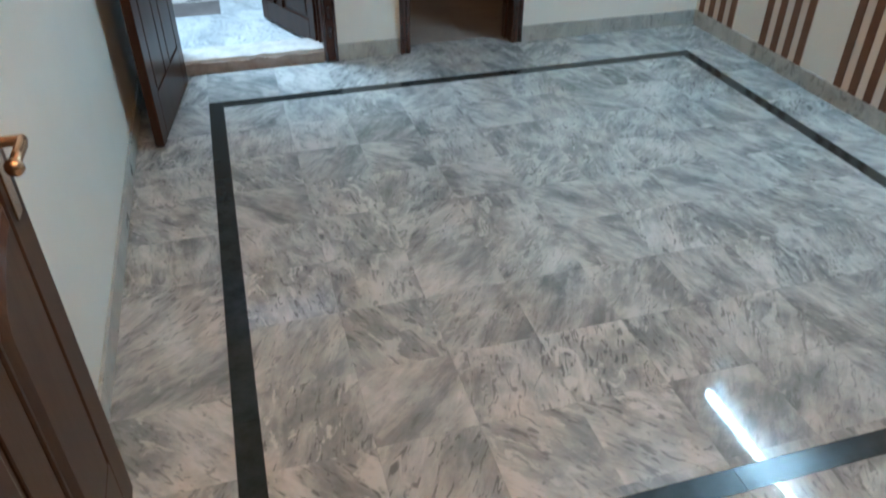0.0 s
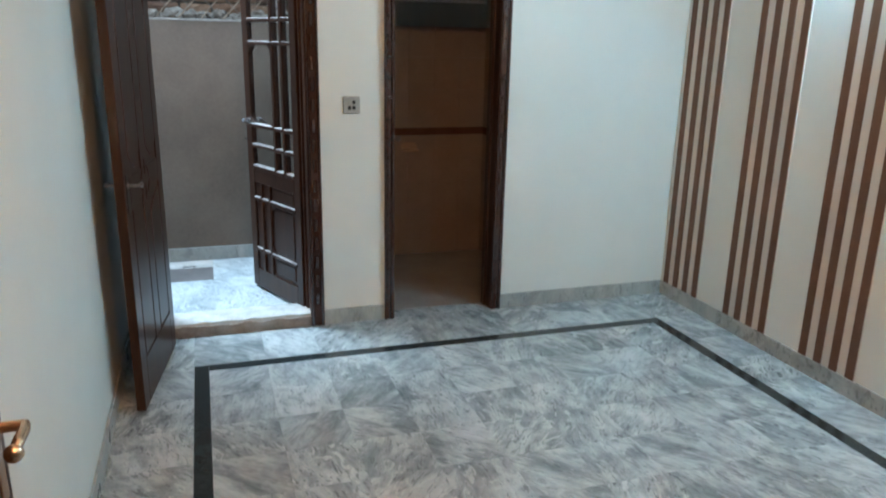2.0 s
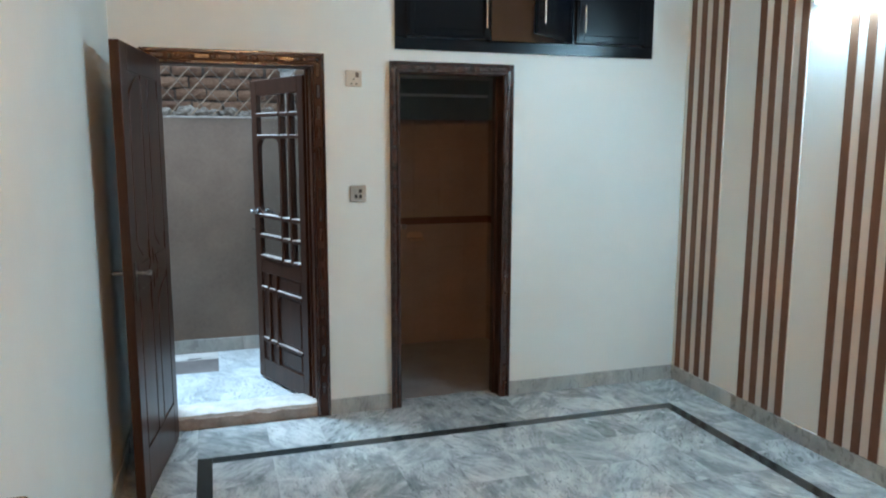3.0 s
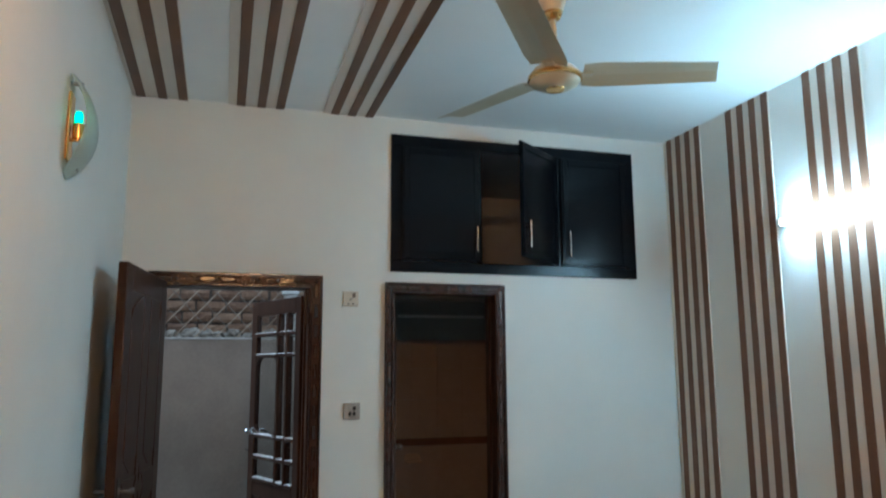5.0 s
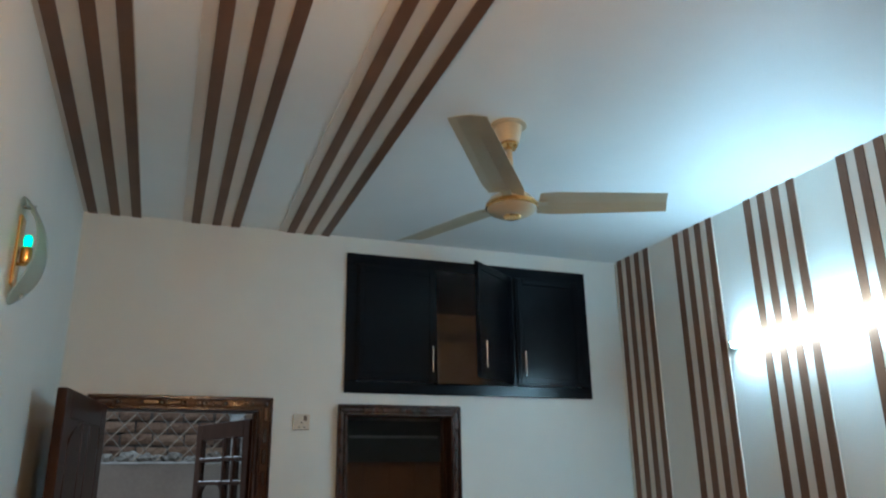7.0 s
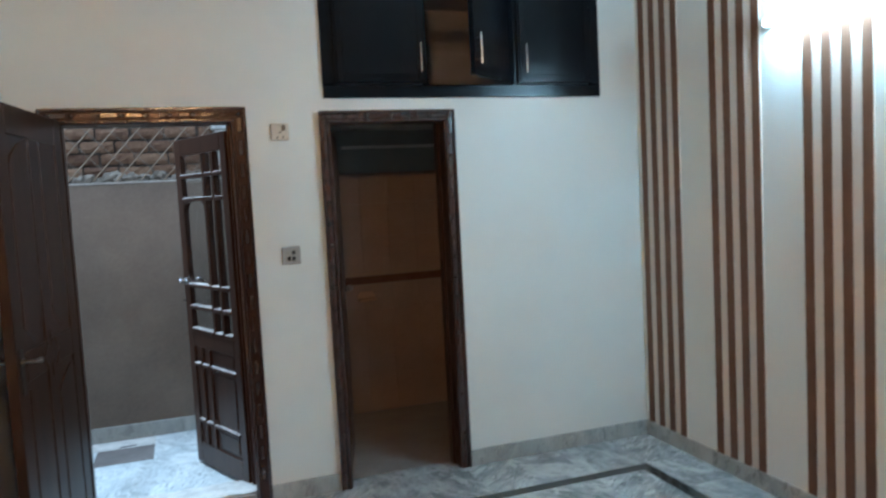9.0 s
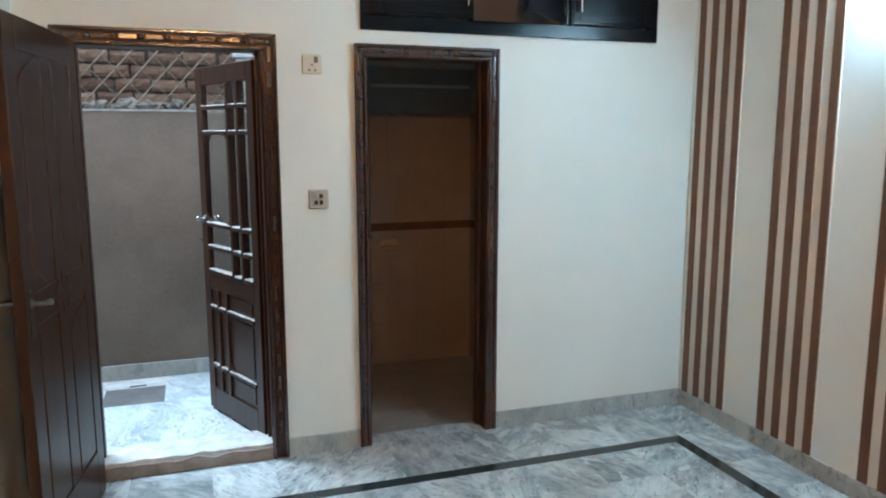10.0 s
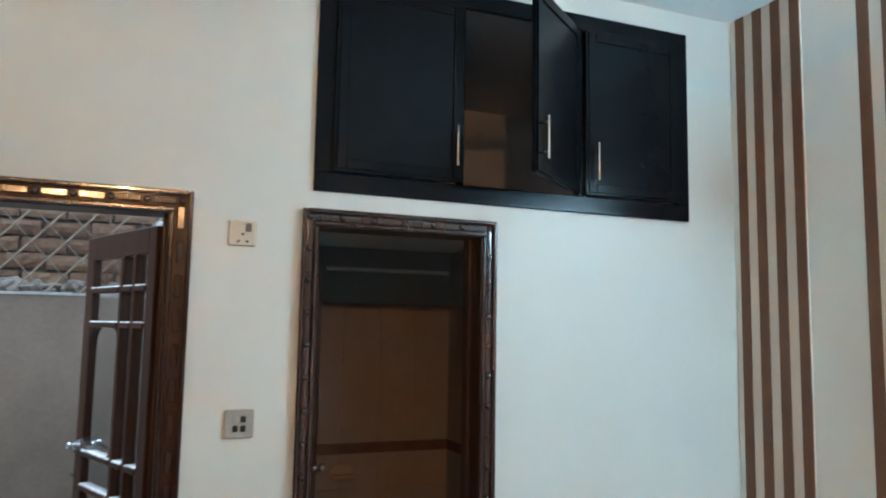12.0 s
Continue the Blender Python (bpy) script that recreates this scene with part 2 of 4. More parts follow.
def box(bm, x0, x1, y0, y1, z0, z1, bevel=0.0):
    vs = [bm.verts.new((x, y, z)) for x in (x0, x1) for y in (y0, y1) for z in (z0, z1)]
    quads = ((0, 1, 3, 2), (4, 6, 7, 5), (0, 4, 5, 1), (2, 3, 7, 6), (0, 2, 6, 4), (1, 5, 7, 3))
    fs = [bm.faces.new([vs[i] for i in q]) for q in quads]
    if bevel:
        es = {e for f in fs for e in f.edges}
        bmesh.ops.bevel(bm, geom=list(es), offset=bevel, segments=1, affect="EDGES", profile=0.5)
    return bm


def B(*a, **k):
    return box(bmesh.new(), *a, **k)


def prism(bm, pts, y0, y1, bevel=0.0):
    """A plate of outline pts (x, z), from y0 to y1."""
    a = [bm.verts.new((x, y0, z)) for x, z in pts]
    b = [bm.verts.new((x, y1, z)) for x, z in pts]
    n = len(pts)
    top = bm.faces.new(a)
    bm.faces.new(b[::-1])
    for i in range(n):
        bm.faces.new((a[i], b[i], b[(i + 1) % n], a[(i + 1) % n]))
    if bevel:
        bmesh.ops.bevel(bm, geom=list(top.edges), offset=bevel, segments=1, affect="EDGES", profile=0.5)
    return bm


def lathe(bm, profile, seg=24, m=None):
    """Turns (r, z) pairs about the z axis."""
    rings = []
    for r, z in profile:
        ring = [bm.verts.new((r * math.cos(2 * math.pi * i / seg), r * math.sin(2 * math.pi * i / seg), z))
                for i in range(seg)] if r > 1e-6 else [bm.verts.new((0, 0, z))]
        rings.append(ring)
    for a, b in zip(rings, rings[1:]):
        for i in range(seg):
            j = (i + 1) % seg
            if len(a) == 1 and len(b) > 1:
                bm.faces.new((a[0], b[i], b[j]))
            elif len(b) == 1 and len(a) > 1:
                bm.faces.new((a[i], a[j], b[0]))
            elif len(a) > 1:
                bm.faces.new((a[i], a[j], b[j], b[i]))
    if m is not None:
        bmesh.ops.transform(bm, matrix=m, verts=[v for ring in rings for v in ring])
    return bm


def rod(bm, p0, p1, r, seg=10):
    p0, p1 = Vector(p0), Vector(p1)
    d = p1 - p0
    m = Matrix.Translation(p0) @ d.to_track_quat("Z", "Y").to_matrix().to_4x4()
    return lathe(bm, [(0, 0), (r, 0), (r, d.length), (0, d.length)], seg, m)


def sweep(bm, path, r, seg=8):
    for a, b in zip(path, path[1:]):
        rod(bm, a, b, r, seg)
    for p in path[1:-1]:
        bmesh.ops.create_uvsphere(bm, u_segments=seg, v_segments=6, radius=r, matrix=Matrix.Translation(p))
    return bm


# ---- large structure ----
T = 0.13
D1 = (-1.367, -0.39, 2.157)
D2 = (0.0, 0.785, 2.13)
CB = (0.038, 1.766, 2.207, 3.087)
bm = bmesh.new()
top = CEIL + 0.12
for x0, x1, z0, z1 in ((X0 - T, D1[0], -0.1, top), (D1[0], D1[1], D1[2], top), (D1[1], D2[0], -0.1, top),
                       (D2[0], CB[0], D2[2], top), (CB[0], D2[1], D2[2], CB[2]), (D2[1], CB[1], -0.1, CB[2]),
                       (CB[0], CB[1], CB[3], top), (CB[1], X1 + T, -0.1, top)):
    box(bm, x0, x1, 0, T, z0, z1)
structure("wall_north", bm, PAINT, "off-white painted wall with two doorways and a loft opening")
structure("wall_west", B(X0 - T, X0, YF, 0, -0.1, top), PAINT, "off-white painted side wall")
structure("wall_east", B(X1, X1 + T, YF, 0, -0.1, top), PAINT, "off-white wall behind brown vertical strips")
FD = (-1.48, 0.40, 2.60)
bm = bmesh.new()
for x0, x1, z0, z1 in ((X0 - T, FD[0], -0.1, top), (FD[0], FD[1], FD[2], top), (FD[1], X1 + T, -0.1, top)):
    box(bm, x0, x1, YF - 0.22, YF, z0, z1)
structure("wall_south", bm, PAINT, "off-white painted wall with the entrance doorway")
structure("ceiling", B(X0, X1, YF, 0, CEIL, top), PAINT_CEIL, "white painted flat ceiling")

# hall behind the entrance
HY = YF - 0.22
structure("hall_floor", B(-3.0, 2.5, HY - 2.6, HY, -0.1, 0.0), MARBLE, "grey marble hall floor")
structure("hall_ceiling", B(-3.0, 2.5, HY - 2.6, HY, CEIL, top), PAINT_CEIL, "white hall ceiling")
bm = bmesh.new()
box(bm, -3.12, -3.0, HY - 2.6, HY, -0.1, top)
box(bm, 2.5, 2.62, HY - 2.6, HY, -0.1, top)
box(bm, -3.12, 2.62, HY - 2.72, HY - 2.6, -0.1, top)
box(bm, -3.0, X0 - T, HY, HY + T, -0.1, top)
box(bm, X1 + T, 2.5, HY, HY + T, -0.1, top)
structure("hall_wall", bm, PAINT, "off-white hall walls")
structure("threshold", B(FD[0], FD[1], HY, YF, -0.1, 0.0), MARBLE, "grey marble doorway sill")

# floor slab under the tiles, black border
structure("floor", B(X0, X1, YF, 0, -0.12, -0.012), GROUT, "grey marble tile floor with a black border line")
BX0, BX1, BY0, BY1, BW = -1.160, 1.738, -3.367, -0.438, 0.076

# courtyard
CZ, CY = 0.05, 1.45
structure("courtyard_floor", B(-2.6, -0.25, T, CY, -0.12, CZ - 0.012), GROUT, "pale marble courtyard floor")
structure("courtyard_wall", B(-2.72, -0.1, CY, CY + 0.12, -0.12, 1.842), PLASTER,
          "bare grey cement plastered boundary wall")
structure("courtyard_wall_west", B(-2.72, -2.6, T, CY, -0.12, 3.2), PLASTER, "bare grey plaster side wall")
structure("house_wall", B(-2.72, X0 - T, 0, T, -0.12, top), PLASTER, "grey plastered outer wall of the house")
structure("neighbour_wall", B(-3.2, 0.6, CY + 0.27, CY + 0.4, -0.12, 3.1), BRICK_MORTAR, "rough brick wall of the next house")
structure("neighbour_gap", B(-3.2, 0.6, CY + 0.12, CY + 0.27, -0.12, 1.6), MORTAR, "mortar fill between two walls")

# bathroom shell
bm = bmesh.new()
box(bm, -0.25, -0.12, T, 1.5, -0.1, 2.15)
box(bm, -0.12, 1.30, 1.40, 1.5, -0.1, 2.15)
box(bm, 1.17, 1.30, T, 1.40, -0.1, 2.15)
structure("bathroom_wall", bm, mottled("bath_wall_paint", (0.27, 0.285, 0.28), (0.33, 0.345, 0.34), 2, 0.5),
          "grey painted bathroom wall above brown tiles")
structure("bathroom_ceiling", B(-0.25, 2.3, T, 1.62, 2.15, 2.203), PAINT_CEIL, "plain bathroom ceiling slab")
bm = bmesh.new()
box(bm, -0.25, -0.15, T, 1.52, 2.203, top)
box(bm, -0.25, 2.3, 1.52, 1.62, 2.203, top)
box(bm, 2.2, 2.3, T, 1.52, 2.203, top)
structure("loft_wall", bm, LOFT, "bare dull plaster walls of the loft behind the cabinet doors")
structure("loft_ceiling", B(-0.15, 2.2, T, 1.52, 3.087, 3.2), LOFT, "bare dull plaster ceiling of the loft")
structure("bathroom_floor", B(-0.12, 1.17, T, 1.4, -0.1, -0.012), GROUT, "grey-brown tiled bathroom floor")
structure("bathroom_sill", B(D2[0] + 0.06, D2[1] - 0.06, 0.0, T, -0.1, -0.001), MARBLE, "grey marble sill")
structure("doorway_sill", B(D1[0], D1[1], 0.005, T, -0.1, 0.0), MARBLE, "marble under the courtyard step")

# rough cement step in the courtyard doorway
bm = bmesh.new()
n = 40
rows = []
xa, xb = D1[0] + 0.077, D1[1] - 0.077
for i in range(n + 1):
    x = xa + (xb - xa) * i / n
    e = 0.006 * noise.noise((x * 14, 0, 0)) + 0.004 * noise.noise((x * 40, 3, 0))
    prof = [(-0.002, 0.0), (-0.002 + e, 0.045), (0.006 + e, 0.079 + e), (0.03, 0.086 + e), (0.13, 0.088 + e * 0.6),
            (0.20 + 2.5 * e, 0.083 + e * 0.5), (0.225 + 4 * e, 0.045)]
    rows.append([bm.verts.new((x, y, z)) for y, z in prof])
for a, b in zip(rows, rows[1:]):
    for i in range(len(a) - 1):
        bm.faces.new((a[i], b[i], b[i + 1], a[i + 1]))
bm.faces.new(rows[0])
bm.faces.new(rows[-1][::-1])
structure("doorway_step", bm, WHITE_CEM, "rough white cement step in the courtyard doorway", smooth=True)
bm = bmesh.new()
for i in range(30):
    x = xa + (xb - xa) * i / 30
    box(bm, x, x + (xb - xa) / 30, -0.012, -0.003, 0.0, 0.062 + 0.016 * noise.noise((x * 11, 5, 0)))
structure("step_riser", bm, DIRTY, "dirty brown front of the courtyard step")
e = thing("door_hook", pose(-0.427, -0.014, 0.19), "tiny chrome hook on the doorway frame", "hook")
part("hook_pin", rod(bmesh.new(), (0, 0, 0), (0, -0.022, 0), 0.005), CHROME, e, smooth=True)
part("hook_plate", B(-0.01, 0.01, -0.003, 0.001, -0.012, 0.012, bevel=0.001), CHROME, e)

# ---- door frames ----


def door_frame(name, x0, x1, ztop, w, studs, label, mat=WOOD):
    e = tagged(new(name), label=label, kind="structure")
    yb = T
    inner = 0.022
    # backing in three members
    for nm, a in (("jamb", (x0, x0 + w, -0.012, yb, 0, ztop)), ("jamb", (x1 - w, x1, -0.012, yb, 0, ztop)),
                  ("head", (x0 + w, x1 - w, -0.012, yb, ztop - w, ztop))):
        part(nm, B(*a, bevel=0.003), mat, e)
    for a in ((x0 + w, x0 + w + 0.014, 0.075, yb + 0.004, 0, ztop - w), (x1 - w - 0.014, x1 - w, 0.075, yb + 0.004, 0, ztop - w)):
        part("door_stop", B(*a, bevel=0.002), mat, e)
    # raised outer and inner mouldings
    for nm, a in (("moulding", (x0 - 0.004, x0 + 0.012, -0.030, -0.012, 0, ztop + 0.004)),
                  ("moulding", (x1 - 0.012, x1 + 0.004, -0.030, -0.012, 0, ztop + 0.004)),
                  ("moulding", (x0 + 0.012, x1 - 0.012, -0.030, -0.012, ztop - 0.012, ztop + 0.004)),
                  ("moulding", (x0 + w - inner, x0 + w - 0.004, -0.026, -0.012, 0, ztop - w + 0.004)),
                  ("moulding", (x1 - w + 0.004, x1 - w + inner, -0.026, -0.012, 0, ztop - w + 0.004)),
                  ("moulding", (x0 + w - inner, x1 - w + inner, -0.026, -0.012, ztop - w + 0.004, ztop - w + inner))):
        part(nm, B(*a, bevel=0.005), WOOD_GLOSS, e)
    # carved bars and studs
    mid = 0.5 * (0.012 + w - inner)
    pitch = 0.118
    BY = -0.012
    SY = -0.012 if studs else -0.0155
    me_stud = lathe(bmesh.new(), [(0.0135, 0), (0.0125, 0.006), (0.0075, 0.011), (0, 0.0125)], 12, pose(0, 0, 0, 90, 0, 0))
    stud = part("stud", me_stud, WOOD_GLOSS, e, smooth=True)
    bar = None
    if studs:
        bar = part("carved_bar", B(-0.0115, 0.0115, -0.010, 0.0, -0.039, 0.039, bevel=0.0025), WOOD_GLOSS, e)
    else:
        for nm, a, long, rot in (("rounded_band", x0 + mid, ztop - mid, 0), ("rounded_band", x1 - mid, ztop - mid, 0),
                                 ("rounded_band", x0 + mid, x1 - x0 - 2 * mid, 90)):
            bm = bmesh.new()
            pts = [(0.017 * math.cos(math.pi * k / 8), -0.0045 * math.sin(math.pi * k / 8)) for k in range(9)]
            ra = [bm.verts.new((px_, py_, 0)) for px_, py_ in pts]
            rb = [bm.verts.new((px_, py_, long)) for px_, py_ in pts]
            for k in range(8):
                bm.faces.new((ra[k], ra[k + 1], rb[k + 1], rb[k]))
            bm.faces.new((ra[8], ra[0], rb[0], rb[8]))
            bm.faces.new(ra)
            bm.faces.new(rb[::-1])
            o = part(nm, bm, WOOD_GLOSS, e, smooth=True)
            o.matrix_basis = pose(a, -0.012, ztop - mid if rot else 0.0, 0, rot, 0)
    first = [True, True]

    def put(src, k, m):
        if src is None:
            return
        if first[k]:
            src.matrix_basis = m
            first[k] = False
        else:
            o = src.copy()
            scene.collection.objects.link(o)
            o.matrix_basis = m
    turn = random.Random(11)
    for xc in (x0 + mid, x1 - mid):
        nz = int((ztop - 0.1) / pitch)
        for i in range(nz + 1):
            if not studs or i == 0:
                put(stud, 0, pose(xc, SY, ztop - mid - i * pitch))
            if i < nz:
                put(bar, 1, pose(xc, BY, ztop - mid - (i + 0.5) * pitch, turn.uniform(-1, 1), 0, turn.uniform(-5, 5)))
    nx = round((x1 - x0 - 2 * mid) / pitch)
    px = (x1 - x0 - 2 * mid) / nx
    for i in range(nx):
        if i:
            put(stud, 0, pose(x0 + mid + i * px, SY, ztop - mid))
        put(bar, 1, pose(x0 + mid + (i + 0.5) * px, BY, ztop - mid, turn.uniform(-5, 5), 90, turn.uniform(-1, 1)))
    return e


door_frame("door_frame_1", *D1, 0.077, True, "carved dark brown varnished frame of the courtyard doorway")
door_frame("door_frame_2", *D2, 0.063, False, "carved dark brown varnished frame of the bathroom doorway")
# entrance frame
e = tagged(new("door_frame_3"), label="dark brown frame of the entrance doorway", kind="structure")
for a in ((FD[0], FD[0] + 0.05, YF - 0.12, YF + 0.012, 0, FD[2]), (FD[1] - 0.05, FD[1], YF - 0.12, YF + 0.012, 0, FD[2])):
    part("jamb", B(*a, bevel=0.004), WOOD, e)
part("head", B(FD[0] + 0.05, FD[1] - 0.05, YF - 0.12, YF + 0.012, FD[2] - 0.05, FD[2], bevel=0.004), WOOD, e)

# ---- door leaves ----


def lever(parent, x, z, side, mat, thick, toward=1, plate=False, drop=0.0):
    """A lever handle on one face; side -1 or 1 in y, the grip points along x by toward."""
    y0 = side * thick
    h = part("door_handle", rod(bmesh.new(), (x, y0, z), (x, y0 + side * 0.008, z), 0.024 if plate else 0.016, 18), mat, parent,
             "polished metal lever handle", smooth=True)
    if plate:
        part("back_plate", B(x - 0.02, x + 0.02, min(y0, y0 + side * 0.005), max(y0, y0 + side * 0.005), z - 0.15, z + 0.06, bevel=0.001), mat, h)
    bm = bmesh.new()
    yy = y0 + side * 0.05
    sweep(bm, [(x, y0 + side * 0.008, z), (x, yy, z), (x + toward * 0.02, yy + side * 0.003, z), (x + toward * 0.06, yy, z - 0.002 - drop),
               (x + toward * 0.072, yy - side * 0.003, z - 0.008 - drop)], 0.0105 if plate else 0.008, 10)
    part("lever", bm, mat, h, smooth=True)
    bm = bmesh.new()
    bmesh.ops.create_uvsphere(bm, u_segments=12, v_segments=8, radius=0.017 if plate else 0.010, matrix=pose(x + toward * 0.076, yy - side * 0.005, z - 0.014 - drop))
    part("knob_end", bm, mat, h, smooth=True)
    return h


def panel_leaf(name, m, W, H, label, metal, hx, plate=False, WOOD=WOOD, hz=1.075):
    """A solid carved leaf; local x runs from the hinge to the free edge."""
    e = thing(name, m, label, "door", "")
    t0, t1 = 0.014, 0.021
    part("core", B(0.02, W - 0.02, -t0, t0, 0.02, H - 0.02), WOOD, e)
    s = 0.105
    for a in ((0, s), (W - s, W)):
        part("stile", B(a[0], a[1], -t1, t1, 0, H, bevel=0.003), WOOD, e)
    for z0, z1 in ((0, 0.23), (0.98, 1.10), (H - 0.12, H)):
        part("rail", B(s, W - s, -t1, t1, z0, z1, bevel=0.003), WOOD, e)
    w = W - 2 * s
    g = 0.013
    cw = 0.115
    pw = (w - cw - 4 * g) / 2
    for z0, z1 in ((0.23, 0.98), (1.10, H - 0.12)):
        part("centre_stile", B(s + 2 * g + pw, s + 2 * g + pw + cw, -t1, t1, z0, z1, bevel=0.003), WOOD, e)
    for z0, z1, tip in ((0.243, 0.95, 0.0), (1.125, H - 0.125, 0.07)):
        for a in (s + g, s + 3 * g + pw + cw):
            c = a + pw / 2
            bm = bmesh.new()
            lo = [(a, z0 + tip), (c, z0), (a + pw, z0 + tip)] if tip else [(a, z0), (a + pw, z0)]
            for y0, y1 in ((-t1, -t0 + 0.002), (t1, t0 - 0.002)):
                # ogee half-arches: the upper ones climb to the centre stile, the lower ones to the edges
                q = [(0.0, 0.115), (0.10, 0.075), (0.35, 0.045), (0.62, 0.02), (0.88, 0.004), (1.0, 0.0)]
                if (c < W / 2) == bool(tip):
                    hi = [(a + pw * u, z1 - d) for u, d in q][::-1]
                else:
                    hi = [(a + pw * (1 - u), z1 - d) for u, d in q]
                prism(bm, lo + hi, y0, y1, bevel=0.004)
                if plate:                      # the field stands proud inside a wide chamfer
                    zc = (z0 + z1) / 2
                    field = [(c + (px - c) * 0.72, zc + (pz - zc) * 0.93) for px, pz in lo + hi]
                    outer = [(c + (px - c) * 0.90, zc + (pz - zc) * 0.975) for px, pz in lo + hi]
                    sg = 1 if y0 > 0 else -1
                    ra = [bm.verts.new((px, sg * (t1 + 0.0002), pz)) for px, pz in outer]
                    rb = [bm.verts.new((px, sg * (t1 + 0.010), pz)) for px, pz in field]
                    for i in range(len(ra)):
                        j = (i + 1) % len(ra)
                        bm.faces.new((ra[i], ra[j], rb[j], rb[i]))
                    bm.faces.new(rb)
                    bm.faces.new(ra[::-1])
            part("raised_panel", bm, WOOD, e)
    # carved leaf sprays on the lock rail
    for k, (cx, cz, an) in enumerate(((0.5 * W, 1.10, 0), (0.5 * W - 0.07, 1.07, 40), (0.5 * W + 0.07, 1.07, -40),
                                      (0.5 * W, 0.975, 180), (0.5 * W - 0.07, 1.0, 140), (0.5 * W + 0.07, 1.0, -140))):
        bm = bmesh.new()
        for sd in (-1, 1):
            mm = pose(cx, sd * t1, cz) @ pose(0, 0, 0, 0, an, 0) @ Matrix.Diagonal((0.011, 0.005, 0.045, 1))
            bmesh.ops.create_uvsphere(bm, u_segments=10, v_segments=8, radius=1.0, matrix=mm)
        part("carving", bm, WOOD, e, smooth=True)
    for sd in (-1, 1):
        h = lever(e, hx, hz, sd, metal, t1, -1, plate)
        if not plate:
            ya, yb = sorted((sd * t1, sd * (t1 + 0.004)))
            part("back_plate", B(hx - 0.018, hx + 0.018, ya, yb, hz - 0.13, hz + 0.05, bevel=0.001), BLACKENED, h, "blackened metal back plate")
    if plate:
        part("lock_plate", B(W - 0.0005, W + 0.0025, -0.012, 0.012, 0.93, 1.16), metal, e, "metal lock face plate")
    for z in (0.25, 1.05, 1.8):
        part("hinge", rod(bmesh.new(), (-0.006, -t1 - 0.004, z), (-0.006, -t1 - 0.004, z + 0.1), 0.007), metal, e, smooth=True)
    return e


panel_leaf("panel_door", pose(-1.281, -0.110, 0.012, 0, 0, -98.1), 0.812, 2.078,
           "carved dark brown wooden door standing open against the side wall", DULL_METAL, 0.765, False, WOOD_LEAF)
panel_leaf("entrance_door", pose(-1.424, YF + 0.045, 0.012, 0, 0, 91.3), 0.905, 1.96,
           "carved dark brown entrance door with copper lever, swung open", COPPER, 0.845, True, WOOD_LIGHT, 1.035)


